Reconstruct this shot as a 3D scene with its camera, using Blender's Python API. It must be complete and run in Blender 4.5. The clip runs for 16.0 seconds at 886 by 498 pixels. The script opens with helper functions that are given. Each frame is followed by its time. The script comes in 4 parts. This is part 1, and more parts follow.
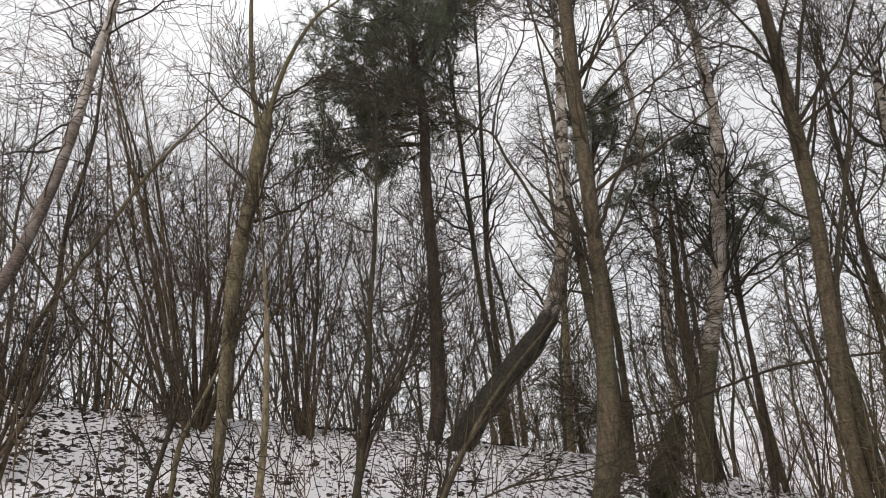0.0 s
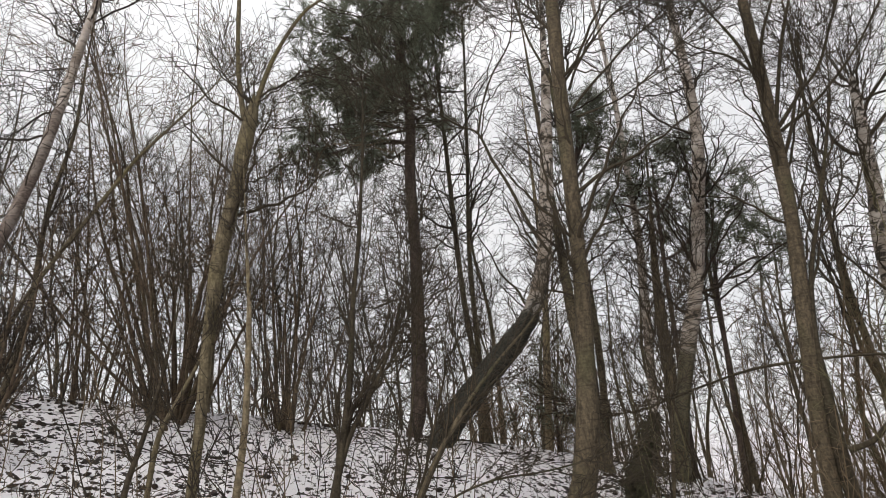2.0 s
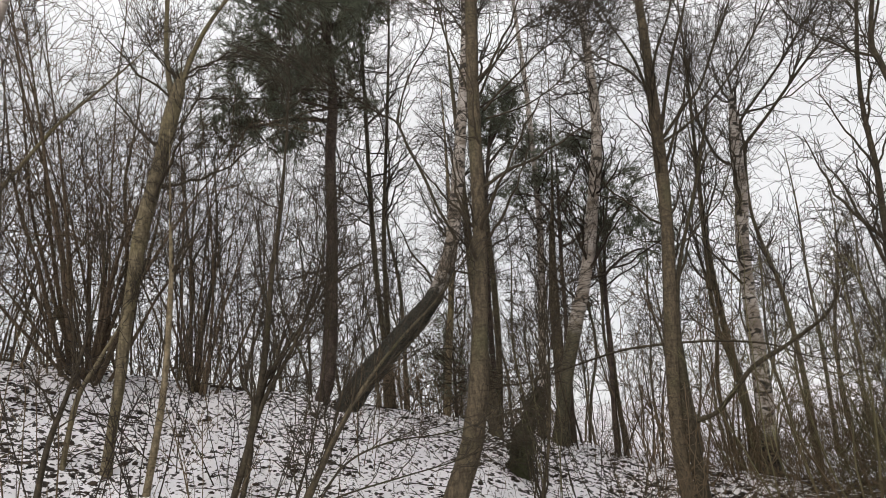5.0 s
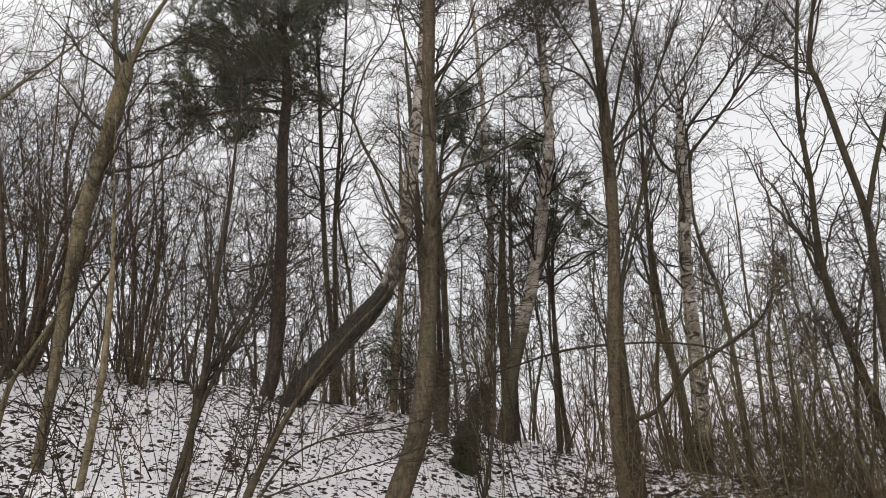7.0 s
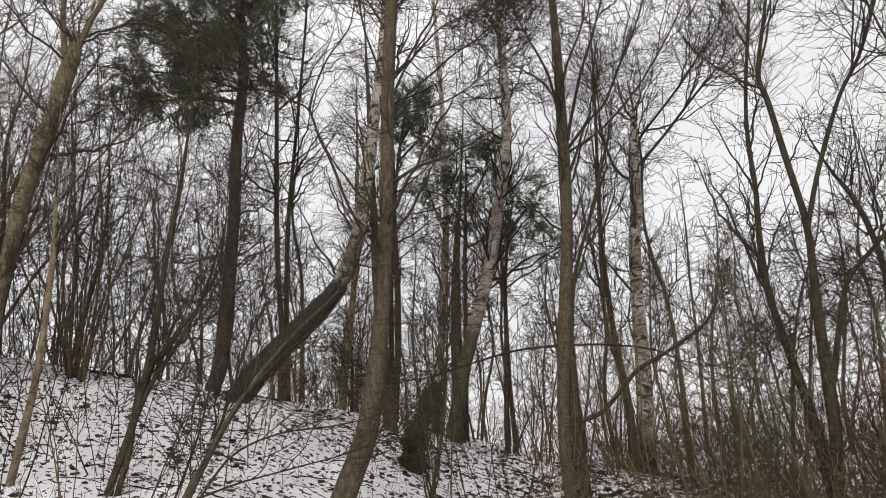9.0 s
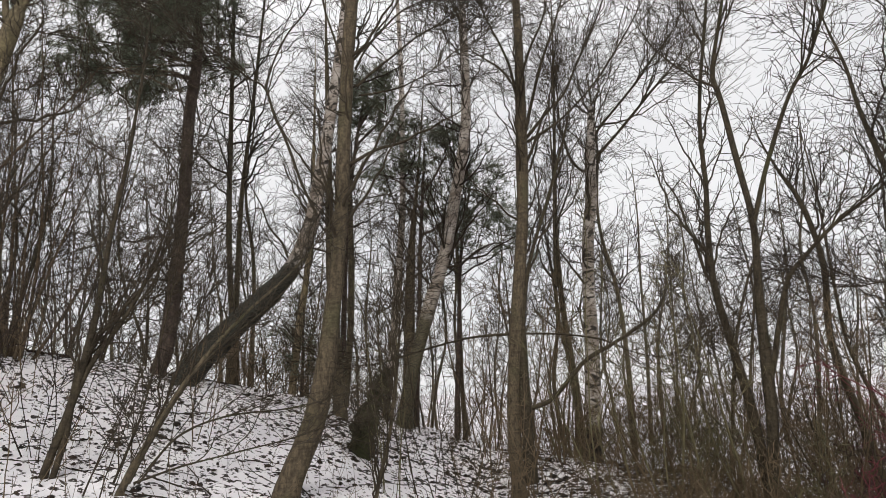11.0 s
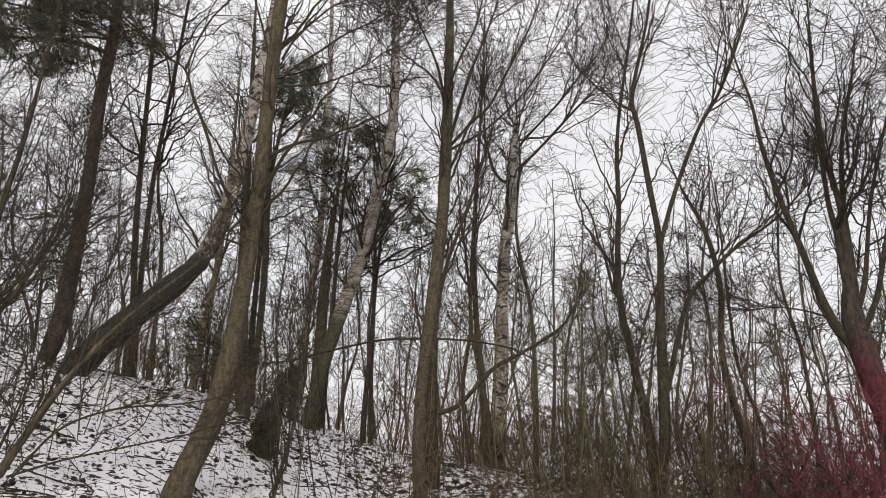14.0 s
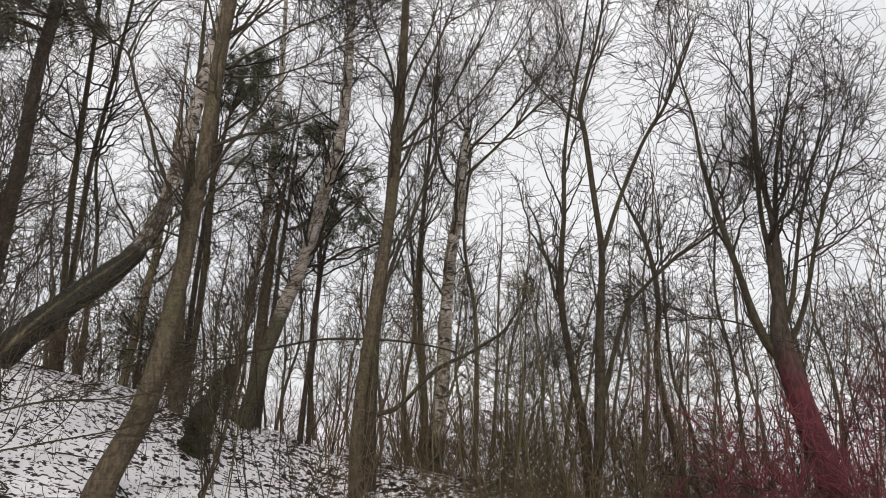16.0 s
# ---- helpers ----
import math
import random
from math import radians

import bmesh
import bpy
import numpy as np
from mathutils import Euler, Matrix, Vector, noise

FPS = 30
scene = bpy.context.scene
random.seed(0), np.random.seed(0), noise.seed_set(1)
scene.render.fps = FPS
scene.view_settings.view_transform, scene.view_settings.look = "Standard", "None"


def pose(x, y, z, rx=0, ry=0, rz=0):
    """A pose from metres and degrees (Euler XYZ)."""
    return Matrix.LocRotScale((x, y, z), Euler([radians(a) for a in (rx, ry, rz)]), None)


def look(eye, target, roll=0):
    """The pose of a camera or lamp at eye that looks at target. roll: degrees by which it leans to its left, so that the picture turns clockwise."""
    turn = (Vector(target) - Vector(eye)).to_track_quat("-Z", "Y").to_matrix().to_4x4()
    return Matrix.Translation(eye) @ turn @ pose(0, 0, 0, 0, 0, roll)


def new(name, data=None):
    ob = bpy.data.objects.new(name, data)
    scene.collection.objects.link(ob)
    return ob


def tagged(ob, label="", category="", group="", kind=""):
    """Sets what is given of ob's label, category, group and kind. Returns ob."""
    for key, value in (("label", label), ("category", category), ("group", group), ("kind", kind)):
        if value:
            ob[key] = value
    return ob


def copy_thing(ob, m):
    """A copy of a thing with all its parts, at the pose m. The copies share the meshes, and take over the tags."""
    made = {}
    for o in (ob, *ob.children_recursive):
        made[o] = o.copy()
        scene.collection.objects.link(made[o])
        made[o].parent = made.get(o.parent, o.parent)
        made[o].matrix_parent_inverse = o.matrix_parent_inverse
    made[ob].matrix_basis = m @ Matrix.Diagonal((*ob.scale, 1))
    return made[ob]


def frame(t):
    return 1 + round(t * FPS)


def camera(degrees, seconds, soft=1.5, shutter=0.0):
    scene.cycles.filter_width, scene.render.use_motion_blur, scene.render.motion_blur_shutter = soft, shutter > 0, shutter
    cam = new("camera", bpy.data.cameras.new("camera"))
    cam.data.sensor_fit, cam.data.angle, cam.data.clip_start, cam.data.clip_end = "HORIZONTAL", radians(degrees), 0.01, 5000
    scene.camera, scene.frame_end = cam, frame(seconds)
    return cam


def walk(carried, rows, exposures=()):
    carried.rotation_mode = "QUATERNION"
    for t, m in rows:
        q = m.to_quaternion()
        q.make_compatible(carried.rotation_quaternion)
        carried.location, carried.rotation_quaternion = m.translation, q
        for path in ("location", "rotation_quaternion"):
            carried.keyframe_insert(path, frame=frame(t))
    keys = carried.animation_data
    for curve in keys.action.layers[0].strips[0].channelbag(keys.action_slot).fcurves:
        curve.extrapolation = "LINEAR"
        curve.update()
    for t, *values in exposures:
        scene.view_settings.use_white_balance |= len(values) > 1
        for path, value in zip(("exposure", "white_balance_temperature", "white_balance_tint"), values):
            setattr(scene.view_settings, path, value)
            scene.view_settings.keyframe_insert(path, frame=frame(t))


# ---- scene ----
cam = camera(67.35, 16.0, soft=0.75)


def stand(x, y, z, yaw, pitch, roll):
    """A camera pose from its place and its turn to the right, up and to its left, in degrees."""
    a, p = radians(yaw), radians(pitch)
    return look((x, y, z), (x + math.sin(a) * math.cos(p), y + math.cos(a) * math.cos(p), z + math.sin(p)), roll)


PATH = [
    (0.0, -0.202, 0.735, 1.706, -17.16, 17.88, -6.99), (0.5, -0.206, 0.733, 1.698, -16.83, 17.89, -6.84),
    (1.0, -0.201, 0.743, 1.688, -16.57, 17.88, -6.64), (1.5, -0.211, 0.745, 1.673, -16.18, 17.9, -6.46),
    (2.0, -0.214, 0.697, 1.658, -15.54, 17.74, -6.34), (2.5, -0.153, 0.517, 1.64, -14.36, 16.92, -6.17),
    (3.0, -0.073, 0.327, 1.649, -13.2, 16.03, -5.88), (3.5, -0.025, 0.168, 1.661, -11.93, 15.26, -5.7),
    (4.0, -0.0, 0.067, 1.668, -10.69, 14.69, -5.51), (6.5, 0.009, -0.014, 1.629, -5.11, 13.78, -4.79),
    (7.0, 0.015, -0.022, 1.628, -4.07, 13.67, -4.51), (7.5, 0.019, -0.027, 1.625, -3.02, 13.59, -4.27),
    (8.0, 0.016, -0.016, 1.611, -2.03, 13.62, -4.04), (8.5, 0.012, -0.014, 1.597, -1.02, 13.62, -3.88),
    (9.0, 0.0, 0.0, 1.6, 0.0, 13.43, -3.72), (11.5, 0.017, 0.044, 1.559, 4.92, 12.08, -2.51),
    (12.0, 0.025, 0.049, 1.558, 6.15, 11.96, -2.07), (12.5, 0.041, 0.051, 1.559, 7.34, 12.08, -1.65),
    (13.0, 0.049, 0.055, 1.562, 8.52, 12.22, -1.28), (13.5, 0.065, 0.055, 1.557, 9.61, 12.37, -0.85),
    (14.0, 0.063, 0.056, 1.547, 10.76, 12.49, -0.49), (14.5, 0.074, 0.061, 1.548, 11.88, 12.53, -0.17),
    (15.0, 0.1, 0.065, 1.543, 12.93, 12.63, 0.19), (15.5, 0.126, 0.061, 1.538, 13.97, 12.72, 0.49),
    (16.0, 0.12, 0.071, 1.53, 15.21, 12.78, 0.76),
]
walk(cam, [(row[0], stand(*row[1:])) for row in PATH])

# ---- light: an overcast winter sky ----
world = bpy.data.worlds.new("overcast_sky")
scene.world = world
world.use_nodes = True
wn, wl = world.node_tree.nodes, world.node_tree.links
wn.clear()
sky = wn.new("ShaderNodeTexSky")
sky.sky_type, sky.sun_disc = "NISHITA", False
sky.sun_elevation, sky.sun_rotation = radians(24), radians(200)
sky_dim = wn.new("ShaderNodeMixRGB")
sky_dim.blend_type, sky_dim.inputs[0].default_value = "MULTIPLY", 1.0
sky_dim.inputs[2].default_value = (0.08, 0.08, 0.08, 1)
cloud_noise = wn.new("ShaderNodeTexNoise")
cloud_noise.inputs["Scale"].default_value, cloud_noise.inputs["Detail"].default_value = 2.2, 4
cloud_ramp = wn.new("ShaderNodeValToRGB")
cloud_ramp.color_ramp.elements[0].position, cloud_ramp.color_ramp.elements[0].color = 0.3, (0.81, 0.812, 0.832, 1)
cloud_ramp.color_ramp.elements[1].position, cloud_ramp.color_ramp.elements[1].color = 0.7, (0.93, 0.915, 0.92, 1)
cloud_mix = wn.new("ShaderNodeMixRGB")
cloud_mix.inputs[0].default_value = 0.93
back = wn.new("ShaderNodeBackground")
lift = wn.new("ShaderNodeMapRange")
for socket, value in zip(("From Min", "From Max", "To Min", "To Max"), (0.45, 1.0, 1.05, 1.95)):
    lift.inputs[socket].default_value = value
up = wn.new("ShaderNodeSeparateXYZ")
world_out = wn.new("ShaderNodeOutputWorld")
sky_coord = wn.new("ShaderNodeTexCoord")
wl.new(sky_coord.outputs["Generated"], cloud_noise.inputs["Vector"])
wl.new(sky_coord.outputs["Generated"], up.inputs[0])
wl.new(up.outputs["Z"], lift.inputs["Value"])
wl.new(lift.outputs["Result"], back.inputs["Strength"])
wl.new(sky.outputs["Color"], sky_dim.inputs[1])
wl.new(cloud_noise.outputs["Fac"], cloud_ramp.inputs[0])
wl.new(sky_dim.outputs["Color"], cloud_mix.inputs[1])
wl.new(cloud_ramp.outputs["Color"], cloud_mix.inputs[2])
wl.new(cloud_mix.outputs["Color"], back.inputs["Color"])
wl.new(back.outputs["Background"], world_out.inputs["Surface"])
sun = new("sun", bpy.data.lights.new("sun", "SUN"))
sun.data.energy, sun.data.angle, sun.data.color = 1.5, radians(25), (1.0, 0.94, 0.87)
sun.matrix_world = look((-6, -14, 12), (0, 6, 2))
scene.view_settings.exposure = 0.0


# ---- materials ----
def material(name, rough=0.9):
    m = bpy.data.materials.new(name)
    m.use_nodes = True
    shader = m.node_tree.nodes["Principled BSDF"]
    shader.inputs["Roughness"].default_value = rough
    shader.inputs["Specular IOR Level"].default_value = 0.25
    return m, m.node_tree.nodes, m.node_tree.links, shader


def noise_node(n, l, scale, detail=4, stretch=(1, 1, 1), distort=0.0, turn=(0, 0, 0)):
    coord, mapping, tex = n.new("ShaderNodeTexCoord"), n.new("ShaderNodeMapping"), n.new("ShaderNodeTexNoise")
    mapping.inputs["Scale"].default_value, mapping.inputs["Rotation"].default_value = stretch, turn
    tex.inputs["Scale"].default_value, tex.inputs["Detail"].default_value, tex.inputs["Distortion"].default_value = scale, detail, distort
    l.new(coord.outputs["Object"], mapping.inputs["Vector"])
    l.new(mapping.outputs["Vector"], tex.inputs["Vector"])
    return tex.outputs["Fac"]


def ramp_node(n, l, value, stops):
    r = n.new("ShaderNodeValToRGB")
    while len(r.color_ramp.elements) < len(stops):
        r.color_ramp.elements.new(0.5)
    for e, (p, c) in zip(r.color_ramp.elements, stops):
        e.position, e.color = p, (*c, 1)
    l.new(value, r.inputs[0])
    return r.outputs["Color"]


def mix_node(n, l, fac, a, b, blend="MIX"):
    m = n.new("ShaderNodeMixRGB")
    m.blend_type = blend
    for socket, v in zip(m.inputs, (fac, a, b)):
        if isinstance(v, (int, float)):
            socket.default_value = v
        elif isinstance(v, tuple):
            socket.default_value = (*v, 1)
        else:
            l.new(v, socket)
    return m.outputs["Color"]


def bump_node(n, l, shader, height, strength=0.5, distance=0.02):
    b = n.new("ShaderNodeBump")
    b.inputs["Strength"].default_value, b.inputs["Distance"].default_value = strength, distance
    l.new(height, b.inputs["Height"])
    l.new(b.outputs["Normal"], shader.inputs["Normal"])


def bark(name, dark, light, stain, stain_at=(0.52, 0.66), ridges=(14, 14, 2.5), bump=0.8, rings=0.35):
    """Ridged bark: fine vertical grain between two tones, with large patches of a stain colour (algae, lichen), pores and cross rings."""
    m, n, l, shader = material(name)
    grain = noise_node(n, l, 3.0, 6, ridges, 0.4)
    patch = noise_node(n, l, 2.2, 5, (1, 1, 0.6))
    pores = noise_node(n, l, 38, 4)
    ring = noise_node(n, l, 3.0, 4, (1.5, 1.5, 14), 0.3)
    tone = ramp_node(n, l, grain, [(0.3, dark), (0.7, light)])
    where = ramp_node(n, l, patch, [(stain_at[0], (0, 0, 0)), (stain_at[1], (0.85, 0.85, 0.85))])
    stained = mix_node(n, l, where, tone, stain)
    ringed = mix_node(n, l, rings, stained, ramp_node(n, l, ring, [(0.34, (0.25, 0.25, 0.25)), (0.48, (1, 1, 1))]), "MULTIPLY")
    l.new(mix_node(n, l, 0.7, ringed, ramp_node(n, l, pores, [(0.3, (0.45, 0.45, 0.45)), (0.6, (1.0, 1.0, 1.0)), (0.8, (1.25, 1.22, 1.15))]), "MULTIPLY"), shader.inputs["Base Color"])
    rough = mix_node(n, l, 0.4, grain, pores)
    bump_node(n, l, shader, rough, bump, 0.025)
    return m


def birch_bark(name, dark_top, scar_from=0.60, whiter=1.0, foot=((0.016, 0.014, 0.011), (0.065, 0.055, 0.042))):
    """White bark with dark cross bands and scars, black and fissured below the height dark_top."""
    m, n, l, shader = material(name, 0.7)
    bands = noise_node(n, l, 4.0, 6, (2.2, 2.2, 11), 0.2)
    scars = noise_node(n, l, 3.6, 3, (1.5, 1.5, 3.2), 0.8)
    fine = noise_node(n, l, 30, 3, (1, 1, 2))
    blotch = noise_node(n, l, 2.4, 6, (1, 1, 1.3), 0.5)
    cream = ramp_node(n, l, blotch, [(0.33, (0.17 * whiter, 0.135 * whiter, 0.105 * whiter)), (0.47, (0.34 * whiter, 0.295 * whiter, 0.25 * whiter)), (0.66, (0.54 * whiter, 0.49 * whiter, 0.445 * whiter))])
    white = mix_node(n, l, ramp_node(n, l, bands, [(0.36, (1, 1, 1)), (0.46, (0, 0, 0))]), cream, (0.13, 0.105, 0.085))
    black = ramp_node(n, l, fine, [(0.35, (0.016, 0.014, 0.011)), (0.7, (0.065, 0.055, 0.042))])
    scarred = mix_node(n, l, ramp_node(n, l, scars, [(scar_from, (0, 0, 0)), (scar_from + 0.06, (1, 1, 1))]), white, black)
    coord, split = n.new("ShaderNodeTexCoord"), n.new("ShaderNodeSeparateXYZ")
    l.new(coord.outputs["Object"], split.inputs[0])
    height = n.new("ShaderNodeMath")
    height.operation = "MULTIPLY_ADD"
    height.inputs[1].default_value, height.inputs[2].default_value = 1.0 / max(dark_top, 0.1), -0.25
    l.new(split.outputs["Z"], height.inputs[0])
    rise = n.new("ShaderNodeMath")
    rise.operation = "ADD"
    l.new(height.outputs[0], rise.inputs[0])
    wander = n.new("ShaderNodeMath")
    wander.operation = "MULTIPLY_ADD"
    wander.inputs[1].default_value, wander.inputs[2].default_value = 0.9, -0.45
    l.new(noise_node(n, l, 2.6, 4), wander.inputs[0])
    l.new(wander.outputs[0], rise.inputs[1])
    low = ramp_node(n, l, rise.outputs[0], [(0.45, (1, 1, 1)), (0.75, (0, 0, 0))])
    base = ramp_node(n, l, fine, [(0.35, foot[0]), (0.7, foot[1])])
    l.new(mix_node(n, l, low, scarred, base), shader.inputs["Base Color"])
    bump_node(n, l, shader, bands, 0.35, 0.01)
    return m


def red_footed_bark(name, top):
    """Dark bark that turns red, with a ragged edge, below the height top."""
    m, n, l, shader = material(name)
    grain = noise_node(n, l, 3.0, 6, (9, 9, 3), 0.4)
    tone = ramp_node(n, l, grain, [(0.3, (0.026, 0.021, 0.017)), (0.7, (0.082, 0.063, 0.048))])
    red = ramp_node(n, l, grain, [(0.3, (0.055, 0.016, 0.019)), (0.7, (0.125, 0.036, 0.042))])
    coord, split, level = n.new("ShaderNodeTexCoord"), n.new("ShaderNodeSeparateXYZ"), n.new("ShaderNodeMath")
    l.new(coord.outputs["Object"], split.inputs[0])
    level.operation = "MULTIPLY_ADD"
    level.inputs[1].default_value = 0.9
    l.new(noise_node(n, l, 2.4, 5), level.inputs[0])
    l.new(split.outputs["Z"], level.inputs[2])
    part_red = n.new("ShaderNodeMapRange")
    part_red.inputs["From Min"].default_value, part_red.inputs["From Max"].default_value = top + 0.75, top + 0.15
    l.new(level.outputs[0], part_red.inputs["Value"])
    l.new(mix_node(n, l, part_red.outputs["Result"], tone, red), shader.inputs["Base Color"])
    bump_node(n, l, shader, grain, 0.8, 0.02)
    return m


def twig_material(name, a, b):
    m, n, l, shader = material(name, 0.85)
    geo = n.new("ShaderNodeNewGeometry")
    tone = ramp_node(n, l, geo.outputs["Random Per Island"], [(0.0, a), (1.0, b)])
    streak = noise_node(n, l, 9, 3)
    l.new(mix_node(n, l, 0.45, tone, ramp_node(n, l, streak, [(0.3, (0.35, 0.35, 0.35)), (0.7, (1, 1, 1))]), "MULTIPLY"), shader.inputs["Base Color"])
    return m


LIMB_BARK = bark("dark_limb_bark", (0.0288, 0.023, 0.0153), (0.0824, 0.066, 0.0425), (0.0618, 0.058, 0.0289), (0.55, 0.7), ridges=(9, 9, 3), bump=0.4)
ALDER = bark("alder_bark", (0.055, 0.043, 0.028), (0.143, 0.113, 0.073), (0.085, 0.078, 0.042), (0.52, 0.70), ridges=(9, 9, 3))
SALLOW = bark("sallow_bark", (0.0772, 0.062, 0.0382), (0.206, 0.17, 0.1062), (0.1493, 0.126, 0.0629), (0.46, 0.62), ridges=(10, 10, 3))
PINE_BARK = bark("pine_bark", (0.040, 0.031, 0.026), (0.125, 0.092, 0.074), (0.15, 0.095, 0.065), (0.56, 0.78), ridges=(6, 6, 2.2), bump=1.0)
DARK_BARK = bark("dark_bark", (0.0566, 0.046, 0.0306), (0.1545, 0.125, 0.0808), (0.0948, 0.09, 0.0493), ridges=(9, 9, 3))
MOSS = bark("mossy_rotten_wood", (0.0268, 0.023, 0.0153), (0.0824, 0.069, 0.0442), (0.0536, 0.058, 0.0272), (0.42, 0.58), ridges=(8, 8, 4), bump=1.0)
RED_BARK = red_footed_bark("red_foot_bark", 2.15)
BIRCH = birch_bark("birch_bark", 0.9)
BIRCH_WHITE = birch_bark("clean_birch_bark", 0.8, 0.535, 0.86)
BIRCH_MOSSY = birch_bark("mossy_footed_birch_bark", 2.4, 0.60, 1.0, ((0.045, 0.040, 0.024), (0.12, 0.105, 0.066)))
BIRCH_DARK = birch_bark("stained_birch_bark", 4.5, 0.58, 1.0, ((0.07, 0.052, 0.042), (0.19, 0.15, 0.125)))
BIRCH_LOG = birch_bark("old_birch_bark", 2.45, 0.54, 1.0, ((0.010, 0.010, 0.008), (0.060, 0.056, 0.040)))
TWIG = twig_material("grey_brown_twigs", (0.026, 0.021, 0.0138), (0.076, 0.059, 0.038))
TWIG_DARK = twig_material("dark_twigs", (0.0185, 0.0145, 0.0102), (0.0515, 0.038, 0.0263))
TWIG_GREEN = twig_material("green_stems", (0.068, 0.062, 0.033), (0.175, 0.152, 0.082))
TWIG_BROWN = twig_material("bramble_stems", (0.066, 0.048, 0.029), (0.178, 0.130, 0.078))
TWIG_TAN = twig_material("withered_stems", (0.1648, 0.115, 0.0765), (0.2987, 0.215, 0.1487))
HAZEL_BARK = bark("hazel_bark", (0.058, 0.042, 0.028), (0.150, 0.110, 0.072), (0.0876, 0.075, 0.0382), (0.55, 0.7), ridges=(10, 10, 3), bump=0.5)
PALE_BARK = bark("pale_sapling_bark", (0.1339, 0.105, 0.0638), (0.309, 0.25, 0.1615), (0.206, 0.17, 0.085), ridges=(10, 10, 3))
TWIG_RED = twig_material("red_stems", (0.085, 0.020, 0.025), (0.19, 0.050, 0.058))
TWIG_RUSSET = twig_material("russet_stems", (0.040, 0.020, 0.019), (0.095, 0.048, 0.044))
NEEDLES = twig_material("pine_needles", (0.105, 0.115, 0.082), (0.225, 0.24, 0.17))
needle_nodes, needle_links = NEEDLES.node_tree.nodes, NEEDLES.node_tree.links
needle_glow, needle_mix = needle_nodes.new("ShaderNodeBsdfTranslucent"), needle_nodes.new("ShaderNodeMixShader")
needle_mix.inputs[0].default_value = 0.4
needle_links.new(needle_nodes["Principled BSDF"].inputs["Base Color"].links[0].from_socket, needle_glow.inputs["Color"])
needle_links.new(needle_nodes["Principled BSDF"].outputs[0], needle_mix.inputs[1])
needle_links.new(needle_glow.outputs[0], needle_mix.inputs[2])
needle_links.new(needle_mix.outputs[0], needle_nodes["Material Output"].inputs["Surface"])
LEAVES = twig_material("fallen_leaves", (0.03, 0.022, 0.016), (0.11, 0.07, 0.045))
SOIL = twig_material("wet_soil", (0.014, 0.011, 0.009), (0.05, 0.036, 0.026))


def snow_material():
    """Thin snow, broken by ragged spots of dark leaf litter where it is thinnest."""
    m, n, l, shader = material("patchy_snow", 0.7)
    shader.inputs["Specular IOR Level"].default_value = 0.3
    grain = noise_node(n, l, 34, 5, distort=0.4)
    spots = noise_node(n, l, 14.0, 3, distort=0.4)
    broad = noise_node(n, l, 1.4, 5)
    snow = ramp_node(n, l, broad, [(0.3, (0.86, 0.83, 0.85)), (0.7, (0.94, 0.915, 0.93))])
    soil = ramp_node(n, l, grain, [(0.3, (0.011, 0.009, 0.008)), (0.55, (0.032, 0.024, 0.019)), (0.75, (0.080, 0.058, 0.044))])
    mask = n.new("ShaderNodeAttribute")
    mask.attribute_name = "litter"
    sums = [n.new("ShaderNodeMath") for _ in range(2)]
    for node, value, factor in zip(sums, (spots, grain), (1.0, 0.34)):
        node.operation = "MULTIPLY_ADD"
        node.inputs[1].default_value = factor
        l.new(value, node.inputs[0])
    l.new(mask.outputs["Fac"], sums[0].inputs[2])
    l.new(sums[0].outputs[0], sums[1].inputs[2])
    where = ramp_node(n, l, sums[1].outputs[0], [(0.762, (0, 0, 0)), (0.800, (1, 1, 1))])
    l.new(mix_node(n, l, where, snow, soil), shader.inputs["Base Color"])
    bump_node(n, l, shader, sums[1].outputs[0], 0.45, 0.05)
    return m


SNOW = snow_material()


# ---- mesh helpers ----
def mesh_of(name, verts, faces, mat, smooth=True):
    """A mesh from an array of points and an array of four-cornered faces."""
    me = bpy.data.meshes.new(name)
    me.vertices.add(len(verts))
    me.vertices.foreach_set("co", np.ascontiguousarray(verts, dtype=np.float32).ravel())
    k = faces.shape[1]
    me.loops.add(faces.size)
    me.loops.foreach_set("vertex_index", faces.astype(np.int32).ravel())
    me.polygons.add(len(faces))
    me.polygons.foreach_set("loop_start", np.arange(0, faces.size, k, dtype=np.int32))
    me.polygons.foreach_set("use_smooth", np.full(len(faces), smooth))
    me.update(calc_edges=True)
    me.materials.append(mat)
    return me


def part(name, arrays, mat, parent, label="", smooth=True):
    """Links arrays of points and faces, given in the world, as one mesh under a thing or under one of its parts."""
    verts, faces = arrays
    root = parent.parent or parent
    ob = new(name, mesh_of(name, verts - np.array(root.location), faces, mat, smooth))
    ob.parent = parent
    return tagged(ob, label)


def thing(name, at, label, category, group="", kind=""):
    ob = new(name)
    ob.location = at
    ob.empty_display_size = 0.1
    return tagged(ob, label, category, group, kind)


def unit(a):
    return a / np.maximum(np.linalg.norm(a, axis=-1, keepdims=True), 1e-9)


